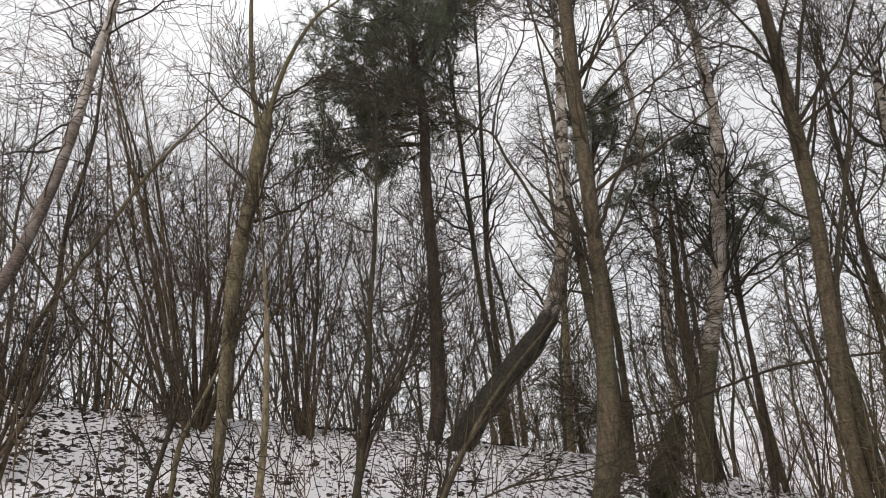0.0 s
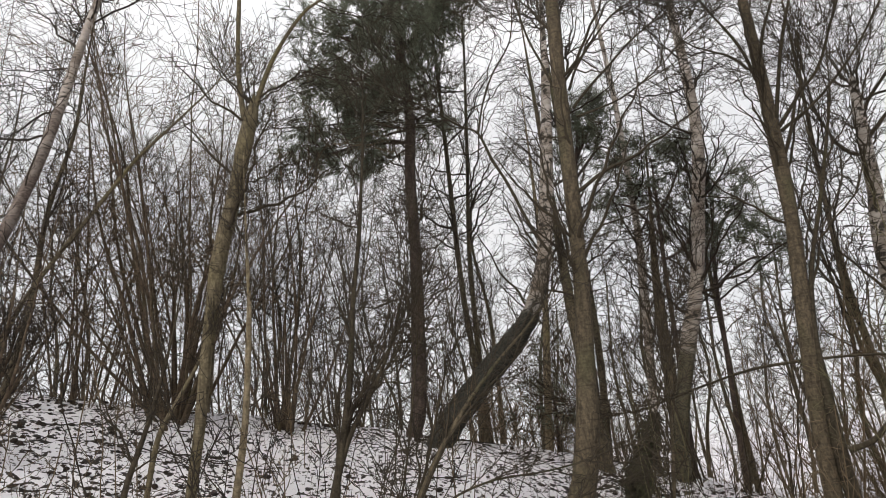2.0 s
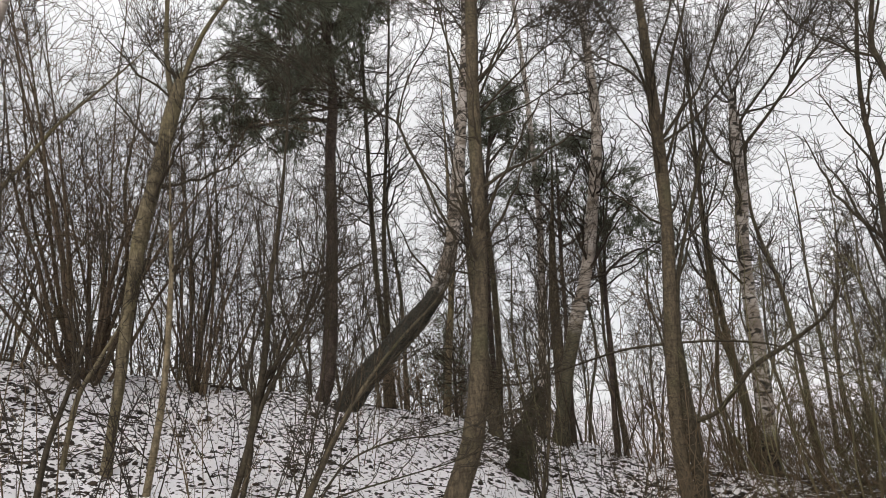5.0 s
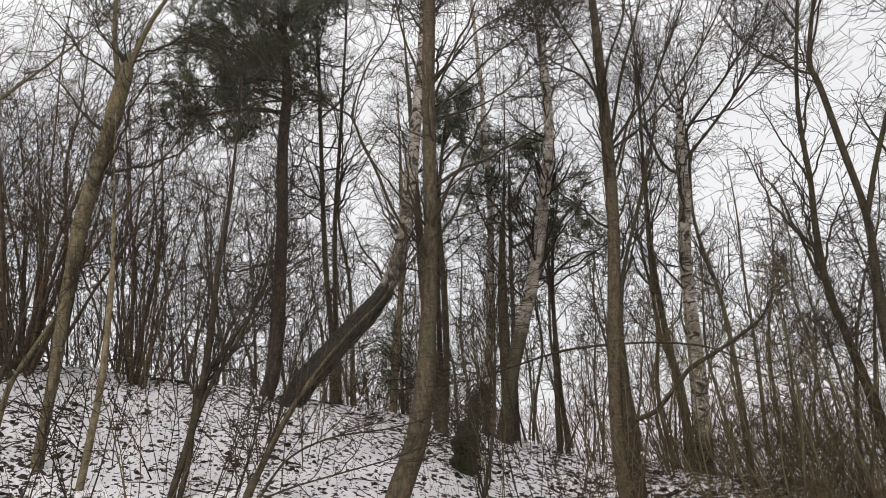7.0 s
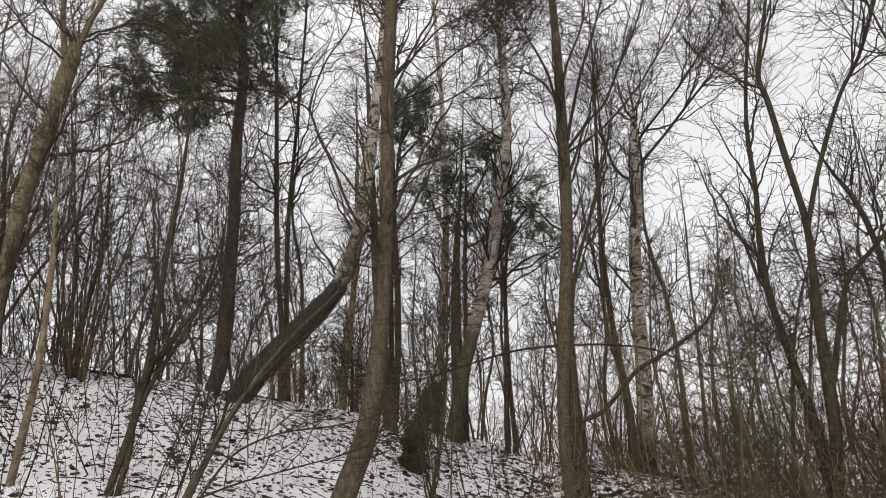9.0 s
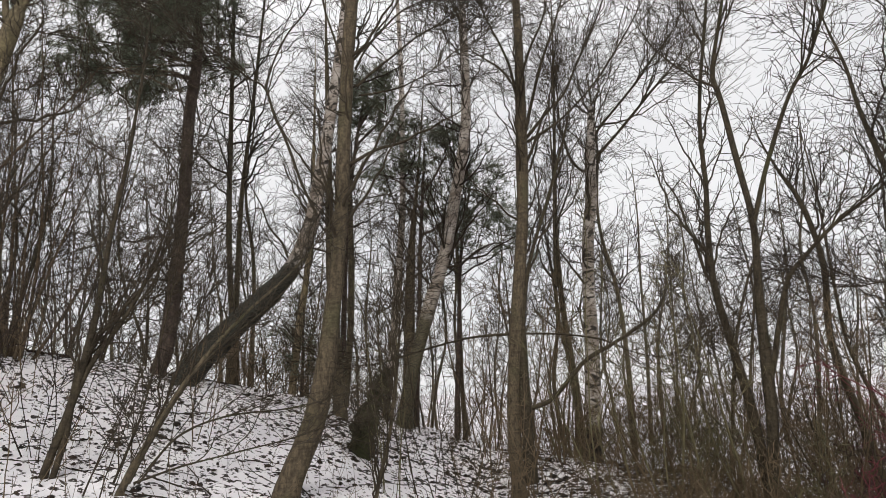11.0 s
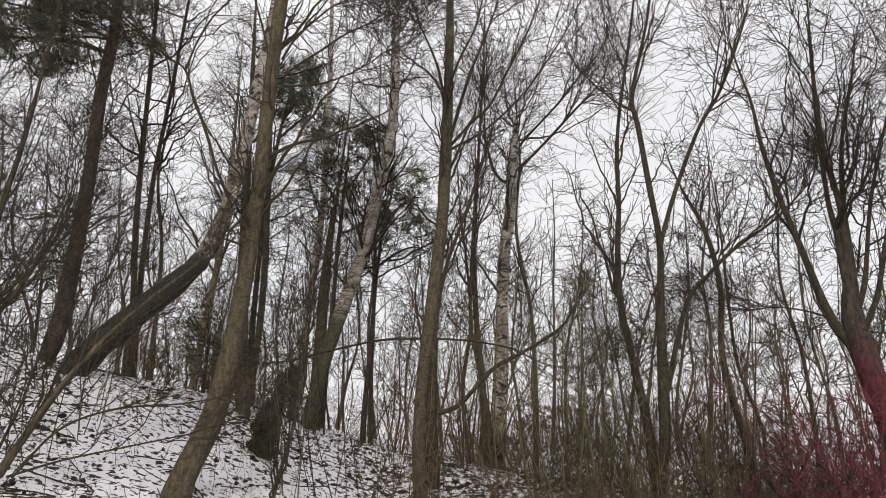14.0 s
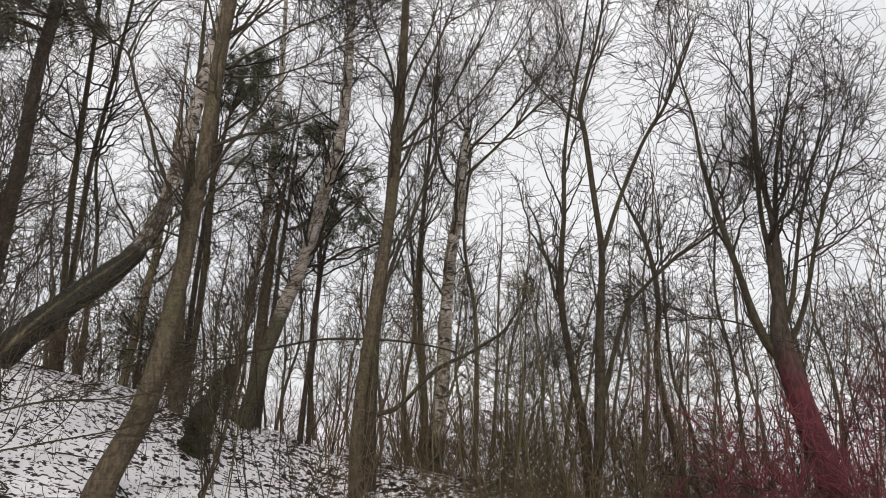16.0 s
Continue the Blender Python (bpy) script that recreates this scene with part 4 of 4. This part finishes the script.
# ---- clumps of many stems ----
def clump(name, at, label, stems, spread, height, mat, seed, twig_mat=None, thick=0.022, category="shrub", group="", count=6, counts=(4, 2), foot=0.22, length=0.27, arch=0.02, low=0.3):
    """A many-stemmed shrub: stems that fan out of one foot, with their branches and twigs."""
    rng = np.random.default_rng(seed)
    x, y = at
    z = float(land(x, y))
    sh = thing(name, (x, y, z), label, category, group)
    az = rng.uniform(0, 2 * math.pi, stems)
    tilt = np.radians(np.abs(rng.normal(0, spread, stems)))
    d = np.stack([np.sin(tilt) * np.cos(az), np.sin(tilt) * np.sin(az), np.cos(tilt)], -1)
    n = 12
    pts = np.empty((stems, n, 3))
    pts[:, 0] = np.array([x, y, z - 0.1]) + np.stack([np.cos(az), np.sin(az), 0 * az], -1) * rng.uniform(0, foot, (stems, 1))
    pts[:, 0, 2] = land(pts[:, 0, 0], pts[:, 0, 1]) - 0.08
    ln = height * rng.uniform(0.5, 1.1, stems)
    for k in range(1, n):
        d = unit(d + np.array([0, 0, arch]) + 0.06 * rng.normal(size=d.shape))
        pts[:, k] = pts[:, k - 1] + d * (ln / (n - 1))[:, None]
    rad = np.maximum((thick * rng.uniform(0.45, 1.25, stems))[:, None] * np.linspace(1, 0.15, n), 0.005)
    each_part("stem", pts, rad, 6, mat, sh)
    b1 = sprout(rng, pts, rad, count, (low, 1.0), 42, height * length, 0.03, 0.13, 7, 0.6, 0.005)
    tagged(part("twig_spray", joined(tubes(*b1, 3), spray(rng, b1, height * length, counts, 0.12, 0.0037)), twig_mat or mat, sh), kind="stuff")
    return sh


def polar(az, d):
    return (d * math.sin(radians(az)), d * math.cos(radians(az)))


clump("hazel_bush", polar(-37.0, 10.2), "large many-stemmed hazel with a thick dark stool on the crest", 30, 25, 6.3, HAZEL_BARK, 71, TWIG_BROWN, 0.032, foot=0.30, counts=(4, 3))
clump("hazel_bush", polar(-29.3, 10.4), "dark many-stemmed hazel on the crest of the bank", 17, 20, 4.8, HAZEL_BARK, 72, TWIG, 0.025, foot=0.25, counts=(4, 2))
clump("hazel_bush", polar(-49.5, 8.6), "low spreading bush at the upper end of the bank", 20, 34, 2.6, HAZEL_BARK, 73, TWIG_DARK, 0.02, foot=0.15)
clump("hazel_bush", polar(-33.0, 11.4), "tall thin-stemmed hazel behind the crest", 14, 18, 4.6, HAZEL_BARK, 74, TWIG, 0.017, foot=0.7, counts=(4, 2))
clump("hazel_bush", polar(-25.5, 11.6), "tall thin-stemmed hazel behind the crest", 13, 18, 4.4, HAZEL_BARK, 75, TWIG, 0.017, foot=0.7, counts=(4, 2))
clump("hazel_bush", polar(-44.0, 10.8), "tall thin-stemmed hazel behind the crest", 16, 18, 5.9, HAZEL_BARK, 76, TWIG_BROWN, 0.017, foot=0.7, counts=(4, 2))
clump("hazel_bush", polar(-51.0, 11.0), "tall thin-stemmed hazel behind the crest", 16, 18, 5.9, HAZEL_BARK, 77, TWIG, 0.017, foot=0.7, counts=(4, 2))
for k, a in enumerate((-53.0, -47.0, -42.0, -39.2, -31.8)):
    clump("hazel_bush", polar(a, 11.3), "row of slim hazel rods along the crest", 10, 20, 3.4, HAZEL_BARK, 171 + k, TWIG_BROWN, 0.013, foot=1.0, count=4, counts=(4, 2), low=0.06, group="hazel rods along the crest")
for k, (a, d, h, words, mat) in enumerate((
        (14.0, 11.8, 3.0, "bundle of greenish shoots behind the birch", TWIG_GREEN), (20.5, 9.0, 3.2, "bundle of upright greenish shoots", TWIG_GREEN),
        (23.5, 9.6, 3.0, "brown many-stemmed brush at the foot of the bank", TWIG_BROWN), (27.0, 8.8, 2.8, "olive brush round the foot of the alders", TWIG_GREEN),
        (31.0, 9.2, 2.6, "brown brush round the foot of the alders", TWIG_BROWN), (34.5, 8.8, 2.4, "grey brush beside the crooked trunk", TWIG),
        (38.0, 9.4, 2.3, "brown brush beside the crooked trunk", TWIG_BROWN), (12.5, 11.0, 3.2, "thin brown brush behind the twin alder", TWIG_BROWN),
        (47.0, 9.8, 4.2, "tall dark brush behind the maple", TWIG_DARK), (50.0, 8.9, 4.2, "tall dark brush behind the maple", TWIG_DARK), (44.0, 10.6, 3.4, "tall brown brush behind the maple", TWIG_BROWN), (8.0, 10.8, 2.8, "thin brown brush behind the twin alder", TWIG_BROWN), (3.5, 11.4, 2.6, "thin brush behind the birches", TWIG))):
    clump("brush_clump", polar(a, d), words, 10, 21, h * 1.15, mat, 80 + k, mat, 0.017, foot=0.8, count=5, counts=(3, 2), length=0.24, group="brush at the foot of the bank")
RED_WORDS, RUSSET_WORDS = "dense dogwood shrub with dark red winter stems", "russet dogwood shrub beside redder ones"
for k, (a, d, h, mat, words) in enumerate((
        (42, 7.6, 1.4, TWIG_RED, RED_WORDS), (44.5, 7.3, 1.8, TWIG_RED, RED_WORDS), (47.5, 7.4, 2.1, TWIG_RED, RED_WORDS), (51, 7.6, 2.2, TWIG_RED, RED_WORDS), (44.2, 6.8, 1.2, TWIG_RED, RED_WORDS), (49, 8.4, 2.6, TWIG_RED, RED_WORDS), (45.8, 8.6, 2.4, TWIG_RED, RED_WORDS),
        (39, 8.2, 1.6, TWIG_RUSSET, RUSSET_WORDS), (35.5, 8.6, 1.5, TWIG_RUSSET, RUSSET_WORDS), (42, 9.6, 2, TWIG_RUSSET, RUSSET_WORDS))):
    clump("dogwood_shrub", polar(a, d), words, 8, 30, h, mat, 95 + k, mat, 0.006, foot=0.75, count=6, counts=(4, 2), length=0.36, arch=-0.01, low=0.15, group="red dogwoods")



for k, (a, d, h, n, mat, words) in enumerate((
        (-49.0, 7.6, 1.5, 7, TWIG_BROWN, "thin brown seedling bush in the snow"), (-45.0, 7.0, 1.3, 6, TWIG_BROWN, "thin brown seedling bush in the snow"),
        (-41.0, 7.3, 1.7, 7, TWIG_BROWN, "thin brown seedling bush in the snow"), (-37.5, 6.8, 1.5, 6, TWIG_DARK, "thin dark shoots near the sallow's foot"),
        (-33.0, 7.4, 2.0, 6, TWIG_DARK, "thin dark shoots near the sallow's foot"), (-29.0, 7.0, 1.6, 6, TWIG_BROWN, "thin brown seedling bush in the snow"),
        (-24.5, 7.0, 1.7, 7, TWIG, "tangle of thin dark shoots round the forked sapling"), (-22.0, 7.2, 1.8, 7, TWIG, "tangle of thin dark shoots round the forked sapling"),
        (-19.0, 7.6, 1.9, 8, TWIG, "grey shoots under the leaning birch"), (-16.5, 8.6, 1.6, 8, TWIG_BROWN, "grey shoots under the leaning birch"),
        (-1.0, 8.2, 2.4, 9, TWIG_GREEN, "greenish shoots round the mossy stump"), (2.0, 8.8, 2.2, 8, TWIG, "grey shoots beside the mossy stump"),
        (5.5, 9.0, 1.8, 8, TWIG_BROWN, "thin brown shoots in the snow before the birches"), (13.0, 8.4, 1.6, 8, TWIG_BROWN, "brown shoots at the twin alder's foot"),
        (8.0, 8.2, 1.5, 9, TWIG_BROWN, "brown shoots at the twin alder's foot"), (10.5, 9.2, 1.7, 9, TWIG_BROWN, "brown shoots at the twin alder's foot"),
        (3.5, 7.8, 1.4, 8, TWIG, "grey shoots beside the mossy stump"), (-31.0, 8.4, 1.5, 8, TWIG_DARK, "thin dark shoots near the sallow's foot"),
        (-26.8, 7.8, 1.7, 8, TWIG_DARK, "thin dark shoots on the snowy bank"), (-28.0, 9.2, 1.5, 8, TWIG_BROWN, "thin brown seedling bush in the snow"))):
    clump("seedling_bush", polar(a, d), words, max(4, n - 3), 24, h, mat, 120 + k, mat, 0.008, foot=0.35, count=4, counts=(2, 1), group="seedling bushes on the bank")


for k, (a, d, h, n, mat, words) in enumerate((
        (-55.0, 11.6, 1.8, 17, TWIG_BROWN, "dense brown brush behind the crest of the bank"), (-49.5, 11.8, 2.0, 17, TWIG_DARK, "dense dark brush behind the crest of the bank"),
        (-45.0, 11.8, 1.8, 17, TWIG_BROWN, "dense brown brush behind the crest of the bank"), (-41.0, 12.0, 2.1, 17, TWIG_DARK, "dense dark brush behind the crest of the bank"),
        (-34.5, 12.2, 2.1, 17, TWIG_BROWN, "dense brown brush behind the crest of the bank"), (-30.5, 12.0, 2.2, 17, TWIG_DARK, "dense dark brush behind the crest of the bank"),
        (-26.5, 12.3, 2.2, 24, TWIG, "dense grey brush behind the crest of the bank"), (-22.5, 12.2, 2.0, 17, TWIG_DARK, "dense dark brush behind the crest of the bank"),
        (-18.5, 12.4, 1.8, 20, TWIG, "dense grey brush behind the crest of the bank"), (-11.5, 12.0, 1.3, 26, TWIG_TAN, "dense withered brush behind the crest of the bank"), (-8.2, 12.3, 1.2, 26, TWIG_BROWN, "dense brown brush behind the crest of the bank"),
        (-6.3, 12.4, 1.25, 24, TWIG_TAN, "dense withered brush behind the crest of the bank"), (-4.0, 12.5, 1.0, 18, TWIG_TAN, "dense withered brush behind the crest of the bank"),
        (-14.5, 12.2, 1.1, 18, TWIG_BROWN, "dense brown brush behind the crest of the bank"), (17.5, 11.0, 1.2, 22, TWIG_BROWN, "dense low brush behind the white birch"),
        (13.0, 11.2, 0.9, 18, TWIG_BROWN, "dense low brush behind the white birch"), (22.0, 9.8, 1.4, 22, TWIG_GREEN, "dense low olive brush at the foot of the bank"),
        (26.0, 9.6, 1.5, 22, TWIG_BROWN, "dense low brown brush at the foot of the bank"), (30.0, 8.8, 1.2, 16, TWIG_BROWN, "dense low brown brush at the foot of the bank"),
        (19.5, 11.6, 1.8, 20, TWIG_BROWN, "tall tangled brush behind the foot of the bank"), (24.5, 11.2, 1.7, 17, TWIG_BROWN, "tall tangled brush behind the foot of the bank"),
        (29.0, 10.8, 1.7, 17, TWIG_GREEN, "tall olive tangled brush behind the foot of the bank"), (33.5, 10.2, 1.6, 17, TWIG_BROWN, "tall tangled brush behind the foot of the bank"),
        (37.5, 9.8, 1.5, 20, TWIG_BROWN, "tall tangled brush behind the foot of the bank"),
        (28.0, 7.6, 0.9, 16, TWIG_BROWN, "dense low brown brush at the foot of the bank"), (32.5, 7.9, 1.1, 18, TWIG_GREEN, "dense low olive brush at the foot of the bank"),
        (36.0, 8.4, 1.2, 18, TWIG_BROWN, "dense low brown brush at the foot of the bank"), (40.5, 8.0, 1.1, 18, TWIG_DARK, "dense low dark brush beside the maple"),
        (23.5, 8.4, 0.9, 16, TWIG_BROWN, "dense low brown brush at the foot of the bank"))):
    clump("low_brush", polar(a, d), words, n * (2 if a < 0 else 4) // 5, 30, h, mat, 140 + k, mat, 0.008, foot=0.7, count=5, counts=(4, 1), length=0.4, low=0.1, group="low brush along the bank")


# ---- young trees behind the crest ----
def young_kind(seed, height, lean, twig_mat, counts=(5, 3), thin=0.0062):
    """One young tree at the origin's column, to be copied: a thin wavering stem with steep branches."""
    rng = np.random.default_rng(seed)
    n = 6
    ctrl, p = [], np.array([0.0, 60.0 + seed, 0.0])
    p[2] = float(land(p[0], p[1])) - 0.15
    for k in range(n):
        ctrl.append((*p, 0.045 * (1 - 0.82 * k / (n - 1)) * height / 6))
        p = p + np.array([lean + rng.normal(0, 0.13), rng.normal(0, 0.13), height / (n - 1)])
    (tp, tr), arr = stem(ctrl, 30, 7, 0.02, seed)
    tree = thing("young_tree", ctrl[0][:3], "slim bare young tree in the thicket behind the crest", "tree", "young trees behind the crest")
    part("trunk", arr, DARK_BARK, tree)
    b1 = sprout(rng, tp, tr, 13, (0.25, 0.98), 38, height * 0.26, 0.10, 0.10, 8, 0.55, 0.006)
    each_part("branch", *b1, 4, twig_mat, tree)
    tagged(part("twig_spray", spray(rng, b1, height * 0.26, counts, 0.10, thin), twig_mat, tree), kind="stuff")
    return tree


KINDS = [young_kind(301, 6.5, 0.05, TWIG_DARK), young_kind(302, 5.5, -0.12, TWIG), young_kind(303, 7.5, 0.10, TWIG_DARK), young_kind(304, 4.6, 0.0, TWIG_BROWN), young_kind(305, 6.0, -0.05, TWIG)]
rng = np.random.default_rng(310)
spots = []
for k in range(40):
    a = -57 + 110 * (k + rng.uniform(0.1, 0.9)) / 40
    d = rng.uniform(11.8, 19.0) + (4.0 if a > 15 else 0.0)
    x, y = polar(a, d)
    spots.append(pose(x, y, float(land(x, y)) - 0.12, rng.normal(0, 3), rng.normal(0, 3), rng.uniform(0, 360)))
for k in range(3):
    x, y = polar(-29 + 8.0 * k + rng.uniform(-0.8, 0.8), rng.uniform(12.2, 15.5))
    spots.append(pose(x, y, float(land(x, y)) - 0.12, rng.normal(0, 3), rng.normal(0, 3), rng.uniform(0, 360)))
for a, d in ((-54.0, 9.2), (-57.0, 10.6), (-48.0, 10.2), (-60.0, 8.6)):
    x, y = polar(a, d)
    spots.append(pose(x, y, float(land(x, y)) - 0.12, 0, 4, rng.uniform(0, 360)))
for k, m in enumerate(spots):
    if k < len(KINDS):
        KINDS[k].matrix_basis = m
    else:
        copy_thing(KINDS[k % len(KINDS)], m)


# slim upright trees in the thicket at the foot of the bank
for k, (a, d, h) in enumerate(((13.8, 12.0, 0.95), (18.4, 12.6, 1.0), (25.3, 11.0, 0.8), (27.6, 12.4, 0.9), (31.8, 11.2, 0.7), (35.6, 11.8, 0.8), (39.0, 11.0, 0.7))):
    x, y = polar(a, d)
    m = pose(x, y, float(land(x, y)) - 0.12, rng.normal(0, 5), rng.normal(0, 5), 67 * k)
    copy_thing(KINDS[(k * 2) % len(KINDS)], m @ Matrix.Scale(h, 4))


FAR = [young_kind(306, 8.0, 0.06, TWIG, (5, 2), 0.010), young_kind(307, 6.5, -0.06, TWIG_DARK, (5, 2), 0.010)]
for k in range(70):
    a = -54 + 112 * (k + rng.uniform(0.1, 0.9)) / 70
    d = rng.uniform(20, 38)
    x, y = polar(a, d)
    m = pose(x, y, float(land(x, y)) - 0.12, rng.normal(0, 3), rng.normal(0, 3), rng.uniform(0, 360))
    if k < 2:
        FAR[k].matrix_basis = m
    else:
        copy_thing(FAR[k % 2], m)


# ---- what lies and grows on the snow ----
def scatter(rng, count, near, far, az0, az1):
    a, d = np.radians(rng.uniform(az0, az1, count)), np.sqrt(rng.uniform(near ** 2, far ** 2, count))
    return d * np.sin(a), d * np.cos(a)


def leaf_litter():
    """Curled dead leaves where the snow has gone."""
    rng = np.random.default_rng(401)
    X, Y = scatter(rng, 75000, 4.6, 11.8, -62, 56)
    keep = np.array([litter_at(x, y) > 0.05 for x, y in zip(X, Y)])
    X, Y = X[keep][:4500], Y[keep][:4500]
    Z = land(X, Y) + rng.uniform(-0.01, 0.03, len(X))
    c = np.stack([X, Y, Z], -1)
    yaw, tip = rng.uniform(0, 2 * math.pi, len(X)), rng.normal(0, 0.3, (len(X), 2))
    u = unit(np.stack([np.cos(yaw), np.sin(yaw), tip[:, 0]], -1))
    w = unit(np.stack([-np.sin(yaw), np.cos(yaw), tip[:, 1]], -1))
    s = rng.uniform(0.012, 0.032, (len(X), 1))
    up = np.array([0, 0, 1.0]) * s * rng.uniform(0.1, 0.7, s.shape)
    quad = np.stack([c - u * s, c - w * s * 0.6 + up, c + u * s, c + w * s * 0.6 + up * 0.4], 1).reshape(-1, 3)
    me = mesh_of("leaf_litter", quad, np.arange(len(quad)).reshape(-1, 4), LEAVES, False)
    tagged(new("leaf_litter", me), "curled brown dead leaves showing through the snow", "leaves", kind="stuff")


def soil_clods():
    """Small dark tufts and clods of earth and moss standing out of the snow."""
    rng = np.random.default_rng(402)
    X, Y = scatter(rng, 30000, 4.6, 11.6, -62, 50)
    keep = np.array([litter_at(x, y) > 0.05 for x, y in zip(X, Y)])
    X, Y = X[keep][:3400], Y[keep][:3400]
    ico = bmesh.new()
    bmesh.ops.create_icosphere(ico, subdivisions=1, radius=1.0)
    base = np.array([v.co for v in ico.verts])
    tri = np.array([[v.index for v in f.verts] for f in ico.faces])
    ico.free()
    n = len(X)
    size = rng.uniform(0.012, 0.042, (n, 1, 1)) * np.array([1.3, 1.0, 0.65]) * rng.uniform(0.6, 1.3, (n, 1, 3))
    pts = base[None] * size * rng.uniform(0.6, 1.35, (n, len(base), 1)) + np.stack([X, Y, land(X, Y) + 0.004], -1)[:, None]
    faces = (tri[None] + (np.arange(n) * len(base))[:, None, None]).reshape(-1, 3)
    me = mesh_of("soil_clods", pts.reshape(-1, 3), faces, SOIL, False)
    tagged(new("soil_clods", me), "dark clods of earth and leaves poking through thin snow", "clods", kind="stuff")


def dry_stalks():
    """Thin dry stalks and seedlings standing in the snow, and fallen twigs lying on it."""
    rng = np.random.default_rng(403)
    X, Y = scatter(rng, 800, 5.0, 12.0, -60, 52)
    n = 5
    d = unit(np.stack([rng.normal(0, 0.25, len(X)), rng.normal(0, 0.25, len(X)), np.ones(len(X))], -1))
    pts = np.empty((len(X), n, 3))
    pts[:, 0] = np.stack([X, Y, land(X, Y) - 0.03], -1)
    ln = rng.uniform(0.15, 0.75, len(X))
    for k in range(1, n):
        d = unit(d + 0.12 * rng.normal(size=d.shape))
        pts[:, k] = pts[:, k - 1] + d * (ln / (n - 1))[:, None]
    rad = np.maximum(rng.uniform(0.002, 0.0045, (len(X), 1)) * np.linspace(1, 0.4, n), 0.002)
    side = sprout(rng, pts, rad, 3, (0.3, 1.0), 40, 0.22, 0.05, 0.2, 4, 0.8, 0.002)
    v, f = joined(tubes(pts, rad, 3), tubes(*side, 3))
    tagged(new("dry_stalks", mesh_of("dry_stalks", v, f, TWIG_BROWN)), "thin dry brown stalks standing in the snow", "stalks", kind="stuff")
    X, Y = scatter(rng, 420, 5.0, 11.5, -60, 50)
    yaw = rng.uniform(0, math.pi, len(X))
    ln = rng.uniform(0.15, 0.6, len(X))
    s = np.linspace(-1, 1, 6)
    px = X[:, None] + np.cos(yaw)[:, None] * ln[:, None] * s + 0.03 * rng.normal(size=(len(X), 6))
    py = Y[:, None] + np.sin(yaw)[:, None] * ln[:, None] * s + 0.03 * rng.normal(size=(len(X), 6))
    pts = np.stack([px, py, land(px, py) + 0.012], -1)
    v, f = tubes(pts, rng.uniform(0.003, 0.009, (len(X), 1)) * np.linspace(1, 0.5, 6), 4)
    tagged(new("fallen_twigs", mesh_of("fallen_twigs", v, f, TWIG_DARK)), "dark fallen twigs lying on the snow", "twigs", kind="stuff")


def brambles():
    """Arching bramble runners massed along the foot of the bank and behind the crest."""
    rng = np.random.default_rng(404)
    X1, Y1 = scatter(rng, 400, 8.8, 12.5, 10, 54)
    X2, Y2 = scatter(rng, 200, 10.6, 13.0, -18, 8)
    X3, Y3 = scatter(rng, 150, 7.4, 9.4, 14, 50)
    X, Y = np.concatenate([X1, X2, X3]), np.concatenate([Y1, Y2, Y3])
    n = 9
    d = unit(np.stack([rng.normal(0, 0.45, len(X)), rng.normal(0, 0.45, len(X)), np.ones(len(X))], -1))
    pts = np.empty((len(X), n, 3))
    pts[:, 0] = np.stack([X, Y, land(X, Y) - 0.03], -1)
    ln = rng.uniform(0.7, 2.0, len(X)) * np.where(np.arange(len(X)) < len(X1) + len(X2), 1, 0.45)
    for k in range(1, n):
        d = unit(d + np.array([0, 0, -0.06]) + 0.09 * rng.normal(size=d.shape))
        pts[:, k] = pts[:, k - 1] + d * (ln / (n - 1))[:, None]
    rad = np.maximum(rng.uniform(0.003, 0.007, (len(X), 1)) * np.linspace(1, 0.4, n), 0.0028)
    side = sprout(rng, pts, rad, 7, (0.2, 1.0), 42, 0.5, 0.0, 0.13, 5, 0.8, 0.0026)
    v, f = joined(tubes(pts, rad, 3), tubes(*side, 3))
    tagged(new("bramble_thicket", mesh_of("bramble_thicket", v, f, TWIG_BROWN)), "tangle of brown leafless bramble runners", "brambles", kind="stuff")


leaf_litter()
soil_clods()
dry_stalks()
brambles()
